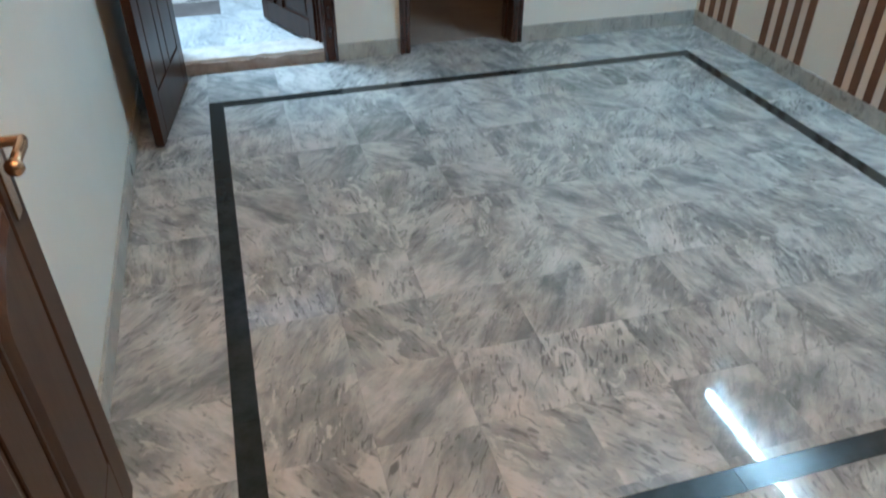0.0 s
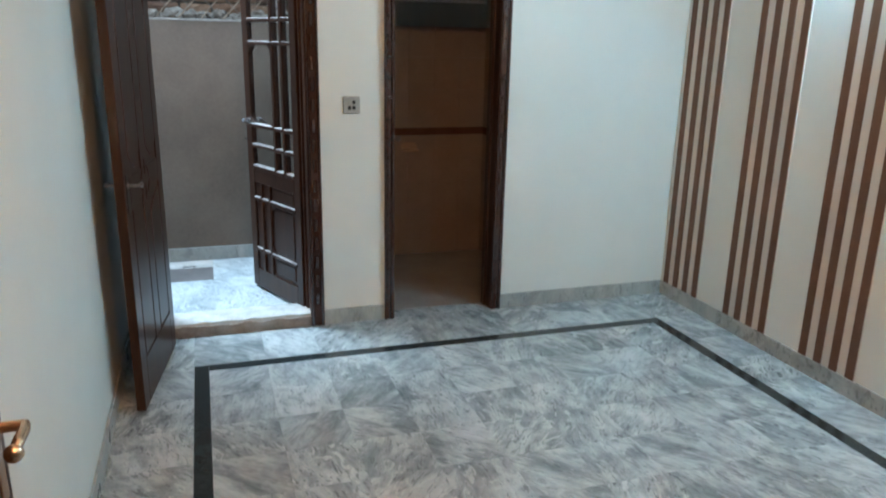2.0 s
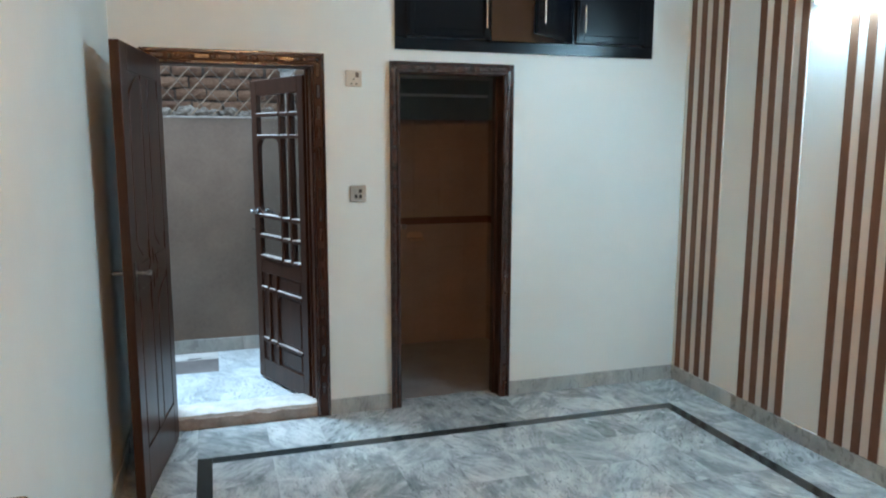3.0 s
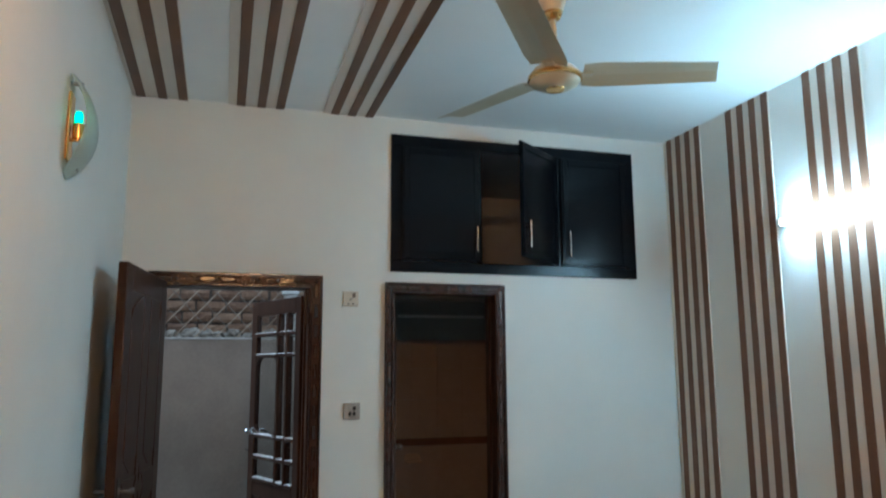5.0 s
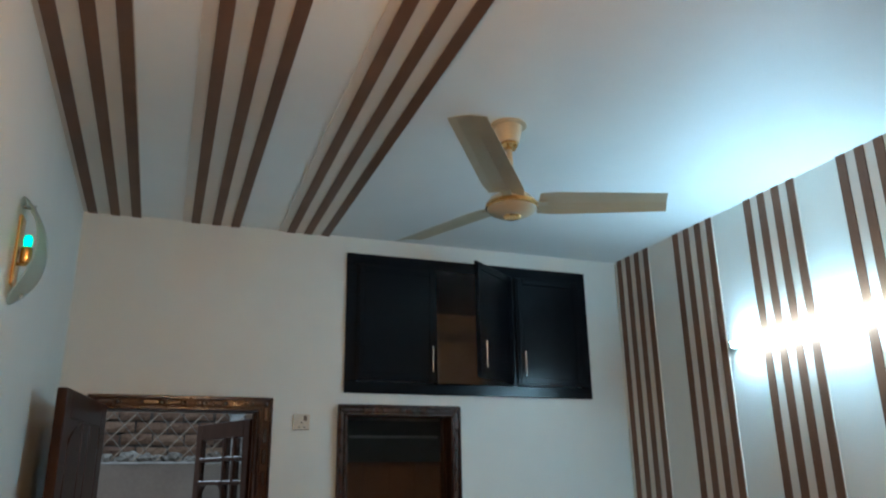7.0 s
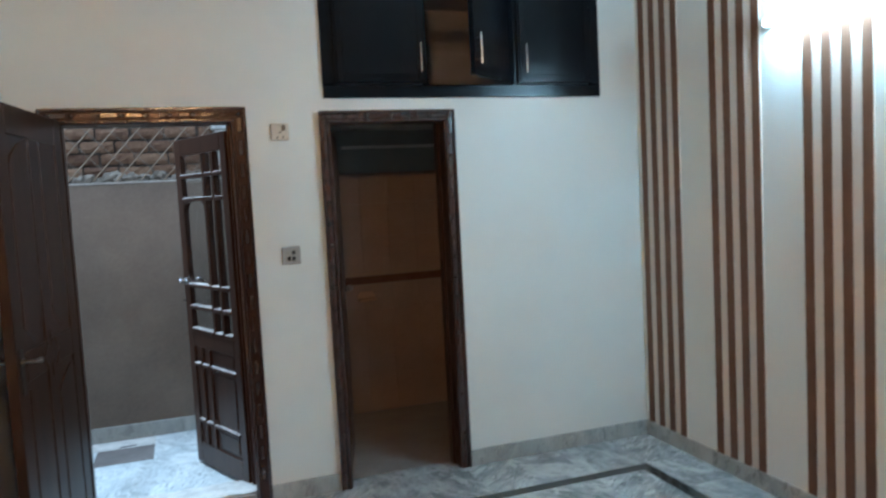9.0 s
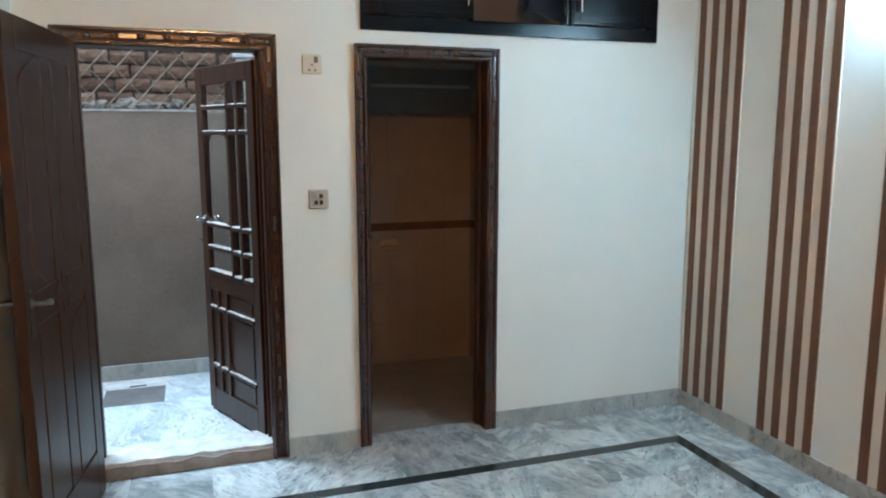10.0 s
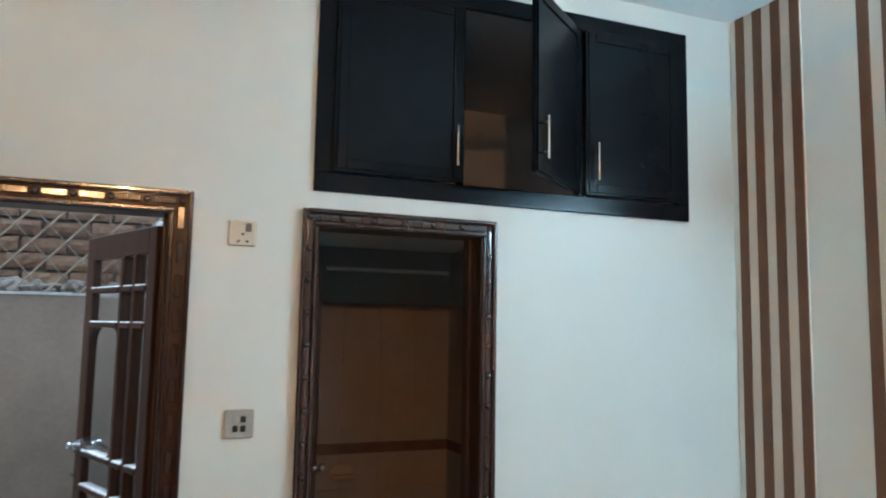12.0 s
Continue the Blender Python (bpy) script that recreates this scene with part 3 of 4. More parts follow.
def grid_leaf(m, W, H):
    """The glazed outer leaf; local x from the hinge to the free edge."""
    e = thing("grid_door", m, "dark brown door with glazed wooden grid, opened into the courtyard", "door")
    t = 0.019
    sH, sF = 0.067, 0.075
    part("stile", B(0, sH, -t, t, 0, H, bevel=0.003), WOOD, e)
    part("stile", B(W - sF, W, -t, t, 0, H, bevel=0.003), WOOD, e)
    for z0, z1 in ((0, 0.135), (0.733, 0.826), (H - 0.097, H)):
        part("rail", B(sH, W - sF, -t, t, z0, z1, bevel=0.003), WOOD, e)
    a, b = sH, W - sF
    mw = 0.026
    rd = random.Random(7)

    def upright(x, z0, z1):
        part("muntin", B(x - mw / 2, x + mw / 2, -t - 0.004, t + 0.004, z0, z1, bevel=0.003), WOOD, e)

    def cross(z, x0, x1):
        part("muntin", B(x0, x1, -t - 0.008, t + 0.008, z - 0.011, z + 0.011, bevel=0.004), WOOD, e)
        bm = bmesh.new()                       # uneven crust of dust, coloured pale to paint the sky highlight
        n = max(2, round((x1 - x0) / 0.02))
        rows = []
        for i in range(n + 1):
            x = x0 + 0.003 + (x1 - x0 - 0.006) * i / n
            w = t + 0.0075 - rd.uniform(0, 0.003)
            h = z + 0.0125 + rd.uniform(0, 0.0016)
            rows.append([bm.verts.new(p) for p in ((x, -w, z + 0.0085), (x, -w + 0.003, h), (x, w - 0.003, h), (x, w, z + 0.0085))])
        for p, q in zip(rows, rows[1:]):
            for k in range(3):
                bm.faces.new((p[k], p[k + 1], q[k + 1], q[k]))
            bm.faces.new((p[3], p[0], q[0], q[3]))
        bm.faces.new(rows[0])
        bm.faces.new(rows[-1][::-1])
        part("dust_glint", bm, DUST_GLINT, e, "pale dust with painted sky highlight on the grid bar")
    zt = H - 0.097
    u1, u2 = 0.173, 0.290
    for x in (u1, u2):
        upright(x, 0.826, zt)
    BARS = (1.763, 1.626, 1.111, 0.978, 0.838)
    for z in BARS:
        for x0, x1 in ((a, u1 - mw / 2), (u1 + mw / 2, u2 - mw / 2), (u2 + mw / 2, b)):
            cross(z, x0, x1)
    v1, v3 = 0.500, 0.392
    for x in (v1, v3):
        upright(x, 0.135, 0.733)
    for z in (0.625, 0.273):
        for x0, x1 in ((a, v3 - mw / 2), (v3 + mw / 2, v1 - mw / 2), (v1 + mw / 2, b)):
            cross(z, x0, x1)
    # arched corner blocks in the tall panes
    def arch(x0, x1, ztop_, flip, r=0.07):
        for sx in (0, 1):
            cx = x0 if sx == 0 else x1
            s = 1 if sx == 0 else -1
            pts = [(cx, ztop_)] + [(cx + s * r * (1 - math.sin(k * math.pi / 12)), ztop_ - flip * r * (1 - math.cos(k * math.pi / 12)))
                                   for k in range(7)]
            part("corner_block", prism(bmesh.new(), pts, -t + 0.002, t - 0.002), WOOD, e)
    arch(u2 + mw / 2, b, BARS[1] - 0.011, 1)
    arch(u2 + mw / 2, b, BARS[2] + 0.011, -1)
    arch(a, v3 - mw / 2, 0.614, 1)
    arch(a, v3 - mw / 2, 0.284, -1)
    part("pane", B(a, b, -0.003, 0.003, 0.826, zt), GLASS, e, "clear glass pane")
    part("panel", B(a, b, -0.008, 0.008, 0.135, 0.733), WOOD, e)
    for z0, z1 in ((0.155, 0.252), (0.300, 0.600), (0.650, 0.718)):
        part("raised_panel", B(a + 0.03, v3 - mw / 2 - 0.045, -0.014, 0.014, z0, z1, bevel=0.004), WOOD, e)
    for sd in (-1, 1):
        bm = bmesh.new()
        hz = 1.14
        rod(bm, (W - 0.05, sd * t, hz), (W - 0.05, sd * (t + 0.006), hz), 0.020, 16)
        rod(bm, (W - 0.05, sd * t, hz), (W - 0.05, sd * (t + 0.04), hz), 0.008)
        rod(bm, (W - 0.05, sd * (t + 0.04), hz), (W - 0.13, sd * (t + 0.042), hz - 0.012), 0.0085)
        bmesh.ops.create_uvsphere(bm, u_segments=12, v_segments=8, radius=0.013, matrix=pose(W - 0.05, sd * (t + 0.042), hz))
        part("door_handle", bm, CHROME, e, "small chrome lever handle", smooth=True)
    for z in (1.01, 1.12):
        part("bolt", rod(bmesh.new(), (W - 0.01, t, z), (W + 0.03, t, z), 0.006), CHROME, e, smooth=True)
    return e


grid_leaf(pose(-0.480, 0.120, 0.065, 0, 0, 113.0), 0.670, 1.985)

# bathroom leaf, opened inward
e = thing("bathroom_door", pose(0.075, 0.155, 0.01, 0, 0, 75.5), "plain dark brown bathroom door standing open inward", "door")
part("slab", B(0, 0.58, -0.018, 0.018, 0, 2.03, bevel=0.003), WOOD, e)
for z0, z1 in ((0.15, 0.9), (1.1, 1.9)):
    part("raised_panel", B(0.1, 0.48, -0.024, 0.024, z0, z1, bevel=0.004), WOOD, e)
h = part("door_handle", rod(bmesh.new(), (0.50, -0.018, 1.06), (0.50, -0.03, 1.06), 0.022, 16), CHROME, e, "chrome round knob", smooth=True)
bm = bmesh.new()
bmesh.ops.create_uvsphere(bm, u_segments=16, v_segments=10, radius=0.021, matrix=pose(0.50, -0.05, 1.06))
rod(bm, (0.50, -0.03, 1.06), (0.50, -0.05, 1.06), 0.01)
part("knob", bm, DULL_METAL, h, smooth=True)

# ---- loft cabinet ----
e = thing("loft_cabinet", pose(0, 0, 0), "near-black wooden loft cabinet with one door ajar above the bathroom doorway", "cabinet")
x0, x1, z0, z1 = CB
fw = 0.068
for nm, a in (("frame_rail", (x0 - 0.004, x1 + 0.004, -0.016, 0.004, z0 - 0.004, z0 + fw)),
              ("frame_rail", (x0 - 0.004, x1 + 0.004, -0.016, 0.004, z1 - fw, z1 + 0.004)),
              ("frame_stile", (x0 - 0.004, x0 + fw, -0.016, 0.004, z0 + fw, z1 - fw)),
              ("frame_stile", (x1 - fw, x1 + 0.004, -0.016, 0.004, z0 + fw, z1 - fw)),
              ("frame_stile", (0.612, 0.640, -0.016, 0.004, z0 + fw, z1 - fw)),
              ("frame_stile", (1.168, 1.212, -0.016, 0.004, z0 + fw, z1 - fw))):
    part(nm, B(*a, bevel=0.002), WOOD_DARK, e)


def cabinet_door(m, w, h, hx, parent):
    d = part("door", B(0, w, -0.018, 0, 0, h, bevel=0.002), WOOD_DARK, parent, "near-black panelled cabinet door")
    d.matrix_basis = m
    for a in ((0.012, 0.05, 0.012, h - 0.012), (w - 0.05, w - 0.012, 0.012, h - 0.012), (0.05, w - 0.05, 0.012, 0.05), (0.05, w - 0.05, h - 0.05, h - 0.012)):
        part("moulding", B(a[0], a[1], -0.024, -0.018, a[2], a[3], bevel=0.002), WOOD_DARK, d)
    bm = bmesh.new()
    rod(bm, (hx, -0.05, 0.06), (hx, -0.05, 0.225), 0.006)
    rod(bm, (hx, -0.018, 0.085), (hx, -0.05, 0.085), 0.005)
    rod(bm, (hx, -0.018, 0.2), (hx, -0.05, 0.2), 0.005)
    part("door_handle", bm, CHROME, d, "brushed chrome bar handle", smooth=True)


dz, dh = z0 + fw + 0.004, z1 - z0 - 2 * fw - 0.008
cabinet_door(pose(x0 + fw - 0.006, -0.018, dz), 0.530, dh, 0.492, e)
cabinet_door(pose(1.205, -0.018, dz), 0.497, dh, 0.044, e)
# hinged on its right side and swung out: local x points from free edge to hinge
ang = 38.5
w = 0.50
hxp, hyp = 1.168, -0.018
cabinet_door(Matrix.Translation((hxp, hyp, dz)) @ pose(0, 0, 0, 0, 0, ang) @ Matrix.Translation((-w, 0, 0)), w, dh, 0.05, e)

# ---- strips on the east wall and ceiling ----
def strips_wall():
    e = tagged(new("wall_strips"), label="brown and cream vertical strips on the wall", kind="structure")
    for k in range(6):
        a = -0.043 - 0.648 * k
        base = part("cream_panel", B(X1 - 0.007, X1, a - 0.375, a + 0.004, 0.1, CEIL, bevel=0.0015), CREAM, e)
        for j in range(4):
            y = a - 0.107 * j
            if y - 0.052 < YF + 0.01:
                continue
            part("brown_strip", B(X1 - 0.0115, X1 - 0.007, y - 0.052, y, 0.1, CEIL - 0.001), BROWN, e)


def strips_ceiling():
    e = tagged(new("ceiling_strips"), label="brown and cream strips along the ceiling", kind="structure")
    # left edge of each strip at the wall and 2.3 m from it: the groups run slightly askew
    groups = (((-1.493, -1.492), (-1.372, -1.371), (-1.258, -1.258)),
              ((-0.927, -0.940), (-0.806, -0.820), (-0.695, -0.705)),
              ((-0.356, -0.376), (-0.250, -0.262), (-0.138, -0.146)))

    def slanted(xa, xb, s, z0, z1):
        """A flat bar whose two edges start at xa, xb by the wall and lean by s on the way back."""
        far = (YF + 0.002) / -2.3
        bm = bmesh.new()
        lo = [bm.verts.new(p) for p in ((xa, -0.001, z0), (xb, -0.001, z0), (xb + s * far, YF + 0.002, z0), (max(xa + s * far, X0), YF + 0.002, z0))]
        hi = [bm.verts.new((v.co.x, v.co.y, z1)) for v in lo]
        bm.faces.new(lo)
        bm.faces.new(hi[::-1])
        for i in range(4):
            bm.faces.new((lo[i], hi[i], hi[(i + 1) % 4], lo[(i + 1) % 4]))
        return bm
    for k, g in enumerate(groups):
        s = g[1][1] - g[1][0]
        part("cream_panel", slanted(g[0][0] - 0.05 if k else X0, g[2][0] + 0.054, s, CEIL - 0.007, CEIL), CREAM, e)
        for a, b in g:
            part("brown_strip", slanted(a, a + 0.051, b - a, CEIL - 0.0115, CEIL - 0.007), BROWN, e)


strips_wall()
strips_ceiling()

# ---- lamps ----
# tube light on the east wall
TY0, TY1, TZ = -2.35, -1.135, 2.395
e = thing("tube_light", pose(X1 - 0.0115, 0, 0), "lit white fluorescent tube light mounted on the striped wall", "wall lamp")
part("batten", B(-0.010, 0, TY0 + 0.03, TY1 - 0.03, TZ - 0.013, TZ + 0.013, bevel=0.002), WHITE_METAL, e, "white metal batten")
for y in (TY0, TY1 - 0.03):
    part("end_cap", B(-0.065, 0, y, y + 0.03, TZ - 0.02, TZ + 0.02, bevel=0.004), WHITE_METAL, e)
part("tube", rod(bmesh.new(), (-0.047, TY0 + 0.03, TZ), (-0.047, TY1 - 0.03, TZ), 0.014, 16), TUBE, e, "glowing cool white tube", smooth=True)


def sconce(m, bulb, label):
    """A bowed glass plate on a brass bracket; local x stands out of the wall."""
    e = thing("wall_sconce", m, label, "wall lamp", "wall sconces")
    part("back_plate", B(0, 0.012, -0.035, 0.035, -0.13, 0.12, bevel=0.004), GOLD, e, "polished brass back plate")
    part("arm", sweep(bmesh.new(), [(0.012, 0, -0.05), (0.033, 0, -0.05), (0.033, 0, -0.015)], 0.007), GOLD, e, smooth=True)
    part("lamp_holder", lathe(bmesh.new(), [(0, -0.045), (0.017, -0.045), (0.02, -0.01), (0.017, 0.01), (0, 0.01)], 16, pose(0.033, 0, 0)), GOLD, e, "brass lamp holder", smooth=True)
    part("bulb", lathe(bmesh.new(), [(0.010, 0.01), (0.014, 0.022), (0.015, 0.038), (0.011, 0.052), (0, 0.058)], 16, pose(0.033, 0, 0)), bulb, e, "small glowing bulb", smooth=True)
    bm = bmesh.new()
    nu, nv = 24, 12
    grid = []
    for i in range(nu + 1):
        s = -1 + 2 * i / nu
        z = 0.192 * s
        half = 0.105 * math.sqrt(max(0.0, 1 - abs(s) ** 2.4)) + 0.012
        row = []
        for j in range(nv + 1):
            u = -1 + 2 * j / nv
            y = half * u
            x = 0.084 * (1 - s * s) + 0.006 - 0.012 * u * u
            row.append((max(x, 0.003), y, z))
        grid.append(row)
    front = [[bm.verts.new((x + 0.004, y, z)) for x, y, z in r] for r in grid]
    back = [[bm.verts.new((x - 0.001, y, z)) for x, y, z in r] for r in grid]
    for g, flip in ((front, 0), (back, 1)):
        for a, b in zip(g, g[1:]):
            for j in range(nv):
                bm.faces.new((a[j], a[j + 1], b[j + 1], b[j]))
    for j in range(nv):
        bm.faces.new((front[0][j], front[0][j + 1], back[0][j + 1], back[0][j]))
        bm.faces.new((front[-1][j], front[-1][j + 1], back[-1][j + 1], back[-1][j]))
    for i in range(nu):
        for j in (0, nv):
            bm.faces.new((front[i][j], front[i + 1][j], back[i + 1][j], back[i][j]))
    part("shade", bm, FROSTED, e, "bowed frosted glass plate", smooth=True)
    for z in (-0.158, 0.158):
        part("screw", rod(bmesh.new(), (0.0, 0, z), (0.084 * (1 - (z / 0.192) ** 2) + 0.014, 0, z), 0.008, 12), CHROME, e, smooth=True)
    return e


sconce(pose(X0, -1.67, 2.467), GREEN, "frosted glass wall sconce with a small green bulb")
# warm bulb over the entrance
e = thing("wall_bulb", pose(-0.73, YF, 2.78), "lit warm bulb in a brass holder over the entrance doorway", "wall lamp")
part("rose", lathe(bmesh.new(), [(0, 0), (0.05, 0), (0.045, 0.02), (0, 0.025)], 20, pose(0, 0, 0, -90, 0, 0)), WHITE_METAL, e, smooth=True)
part("lamp_holder", rod(bmesh.new(), (0, 0.02, 0), (0, 0.07, 0), 0.02, 16), GOLD, e, "brass lamp holder", smooth=True)
part("bulb", lathe(bmesh.new(), [(0, 0.07), (0.014, 0.07), (0.03, 0.1), (0.035, 0.125), (0.028, 0.15), (0, 0.162)], 20, pose(0, 0, 0, -90, 0, 0)), WARM, e, "glowing warm bulb", smooth=True)

# ---- ceiling fan ----
FX, FY, FZ = 0.345, -1.762, 2.815
e = thing("ceiling_fan", pose(FX, FY, 0), "cream and gold three-blade ceiling fan at rest", "ceiling fan")
part("canopy", lathe(bmesh.new(), [(0, CEIL), (0.082, CEIL), (0.082, CEIL - 0.006), (0.062, CEIL - 0.010), (0.056, CEIL - 0.05), (0.044, CEIL - 0.085), (0, CEIL - 0.085)], 28), FAN, e, "cream bell canopy", smooth=True)
part("collar", lathe(bmesh.new(), [(0, CEIL - 0.085), (0.036, CEIL - 0.085), (0.040, CEIL - 0.10), (0.032, CEIL - 0.115), (0, CEIL - 0.115)], 24), GOLD, e, "shiny gold ring", smooth=True)
part("rod", rod(bmesh.new(), (0, 0, FZ + 0.06), (0, 0, CEIL - 0.12), 0.014, 14), FAN, e, smooth=True)
part("lower_cover", lathe(bmesh.new(), [(0, FZ + 0.13), (0.02, FZ + 0.13), (0.034, FZ + 0.08), (0.045, FZ + 0.045), (0, FZ + 0.045)], 24), FAN, e, smooth=True)
part("motor", lathe(bmesh.new(), [(0, FZ + 0.05), (0.05, FZ + 0.05), (0.088, FZ + 0.04), (0.108, FZ + 0.015), (0.112, FZ - 0.005), (0.10, FZ - 0.025), (0.06, FZ - 0.045), (0, FZ - 0.05)], 36), FAN, e, "cream motor housing", smooth=True)
part("trim_ring", lathe(bmesh.new(), [(0.109, FZ + 0.012), (0.1145, FZ + 0.006), (0.1145, FZ - 0.008), (0.108, FZ - 0.012)], 36), GOLD, e, "thin gold ring", smooth=True)
part("hub_cap", lathe(bmesh.new(), [(0.04, FZ - 0.046), (0.036, FZ - 0.054), (0, FZ - 0.057)], 24), GOLD, e, smooth=True)
for ang, reach in ((-19.8, 0.56), (234.2, 0.715), (112.9, 0.567)):
    bl = part("blade_arm", B(0.08, 0.16, -0.022, 0.022, 0.012, 0.018, bevel=0.002), FAN, e)
    bl.matrix_basis = pose(0, 0, FZ, 0, 0, ang)
    bm = bmesh.new()
    prof = [(-0.5, 0.0), (-0.30, 0.005), (0.05, 0.009), (0.5, 0.0)]
    secs = []
    for i in range(9):
        r = 0.118 + i / 8 * reach
        wd = (0.180 - 0.036 * i / 8) * (0.86 if i == 0 else 1.0)
        skew = 0.030 * (1 if i == 8 else 0)
        secs.append([[bm.verts.new((r + skew * s, s * wd, h + dz_)) for s, h in prof] for dz_ in (0.0, 0.0018)])
    for a, c in zip(secs, secs[1:]):
        for k in (0, 1):
            for j in range(3):
                bm.faces.new((a[k][j], c[k][j], c[k][j + 1], a[k][j + 1]))
        for j in (0, 3):
            bm.faces.new((a[0][j], c[0][j], c[1][j], a[1][j]))
    for s in (secs[0], secs[-1]):
        for j in range(3):
            bm.faces.new((s[0][j], s[0][j + 1], s[1][j + 1], s[1][j]))
    o = part("blade", bm, FAN, e, "cream painted metal blade")
    o.matrix_basis = pose(0, 0, FZ + 0.012, 0, 0, ang) @ pose(0, 0, 0, -12, 0, 0)

# ---- switches ----
e = thing("power_socket", pose(-0.214, 0, 2.026), "ivory square wall socket with a brown rocker switch", "socket")
part("plate", B(-0.048, 0.048, -0.012, 0, -0.046, 0.046, bevel=0.004), PLASTIC, e)
part("rocker", B(0.010, 0.030, -0.017, -0.012, 0.006, 0.036, bevel=0.002), ROCKER, e, "brown rocker switch")
for x, z in ((0, -0.004), (-0.014, -0.03), (0.016, -0.03)):
    part("pin_hole", B(x - 0.005, x + 0.005, -0.0128, -0.0121, z - 0.004, z + 0.004), PLASTIC_DARK, e)
e = thing("light_switch", pose(-0.197, 0, 1.356), "grey square switch plate with four rockers", "light switch")
part("plate", B(-0.05, 0.05, -0.013, 0, -0.049, 0.049, bevel=0.004), PLASTIC_GREY, e)
for x in (-0.013, 0.013):
    for z in (-0.016, 0.016):
        part("rocker", B(x - 0.009, x + 0.009, -0.018, -0.013, z - 0.011, z + 0.011, bevel=0.002),
             PLASTIC_GREY if (x < 0 and z > 0) else PLASTIC_DARK, e, "light rocker" if (x < 0 and z > 0) else "dark rocker")

# bathroom soap shelf
e = thing("soap_shelf", pose(0.53, 1.391, 0.875), "small brown ceramic soap shelf on the tiled bathroom wall", "shelf")
bm = bmesh.new()
prism(bm, [(-0.06, 0.0), (0.06, 0.0), (0.07, 0.03), (0.045, 0.06), (-0.045, 0.06), (-0.07, 0.03)], -0.015, 0)
part("back_plate", bm, CERAMIC, e)
part("dish", B(-0.065, 0.065, -0.09, -0.0145, -0.004, 0.014, bevel=0.006), CERAMIC, e)

# ---- lattice over the boundary wall ----
e = thing("steel_lattice", pose(-1.4, CY + 0.05, 1.842), "dull grey-brown diagonal steel lattice on top of the boundary wall", "lattice")
LW, LH = 1.15, 1.0
for s in (-1, 1):
    for i in range(-6, 16):
        xs = -LW + i * 0.155
        a = [xs, 0.0]
        b = [xs + s * LH * 0.9, LH]
        # clip to the lattice
        t0, t1 = 0.0, 1.0
        dx = b[0] - a[0]
        for lim in (-LW, LW):
            tt = (lim - a[0]) / dx
            if 0 < tt < 1:
                if (a[0] < -LW or a[0] > LW) and t0 == 0.0:
                    t0 = max(t0, tt) if (a[0] < lim) == (dx > 0) and abs(a[0]) > LW and (a[0] * lim > 0) else t0
                if abs(b[0]) > LW and b[0] * lim > 0:
                    t1 = min(t1, tt)
        pa = (a[0] + dx * t0, LH * t0)
        pb = (a[0] + dx * t1, LH * t1)
        if t1 <= t0 or abs((pa[0] + pb[0]) / 2) > LW or abs(pa[0]) > LW + 0.01:
            continue
        part("lattice_bar", rod(bmesh.new(), (pa[0], 0.006 * s, pa[1]), (pb[0], 0.006 * s, pb[1]), 0.0050 if s > 0 else 0.0034, 6), STEEL_WHITE if s > 0 else RUST, e)
part("top_bar", rod(bmesh.new(), (-LW, 0, LH), (LW, 0, LH), 0.009, 8), STEEL_WHITE, e)

# rubble mortar along the wall top
bm = bmesh.new()
rnd = random.Random(4)
for i in range(210):
    x = rnd.uniform(-2.6, -0.15)
    y = rnd.uniform(CY + 0.085, CY + 0.24)
    heap = 0.05 + 0.035 * noise.noise((x * 3.1, 2, 0))        # the pile rises and falls along the wall
    r = rnd.uniform(0.018, 0.062) * (1.25 if i % 7 == 0 else 0.9)
    m = pose(x, y, 1.80 + rnd.uniform(0.0, heap + 0.03), rnd.uniform(-30, 30), rnd.uniform(-25, 25), rnd.uniform(0, 180))
    ret = bmesh.ops.create_icosphere(bm, subdivisions=2, radius=r, matrix=m @ Matrix.Diagonal((1.5, 0.9, 0.75, 1)))
    for v in ret["verts"]:                                    # broken, flat-sided lumps
        q = v.co * 24 + Vector((i, 0, 0))
        v.co += Vector((noise.noise(q), noise.noise(q + Vector((9, 0, 0))), noise.noise(q + Vector((0, 9, 0))))) * r * 0.42
part("rubble", bm, MORTAR, None, "grey mortar rubble along the wall top", "stuff")
bm = bmesh.new()
for i in range(46):
    x = -2.6 + i * 0.054
    h = -0.002 + 0.009 * noise.noise((x * 9, 1, 0))
    box(bm, x, x + 0.054, CY - 0.003, CY + 0.08, 1.83, 1.846 + h)
structure("wall_coping", bm, MORTAR_PALE, "whitish cement edge of the boundary wall")

e = thing("pillar", pose(-0.43, CY + 0.17, 1.84), "short whitewashed brick pillar behind the boundary wall", "pillar")
part("shaft", B(-0.05, 0.05, -0.05, 0.05, 0, 0.36, bevel=0.006), MORTAR_PALE, e)
part("cap", B(-0.065, 0.065, -0.06, 0.06, 0.36, 0.41, bevel=0.006), WHITE_CEM, e)
e = thing("water_tap", pose(-1.50, CY, 0.662), "chrome water tap with a round green handle on the plaster wall", "tap")
part("wall_flange", rod(bmesh.new(), (0, 0, 0), (0, -0.008, 0), 0.026, 18), CHROME, e, smooth=True)
bm = bmesh.new()
rod(bm, (0, -0.008, 0), (0, -0.085, 0), 0.0125, 14)
rod(bm, (0, -0.045, 0), (0, -0.045, 0.034), 0.011, 12)
sweep(bm, [(0, -0.08, 0), (0, -0.105, -0.006), (0, -0.112, -0.045)], 0.011, 10)
part("body", bm, CHROME, e, smooth=True)
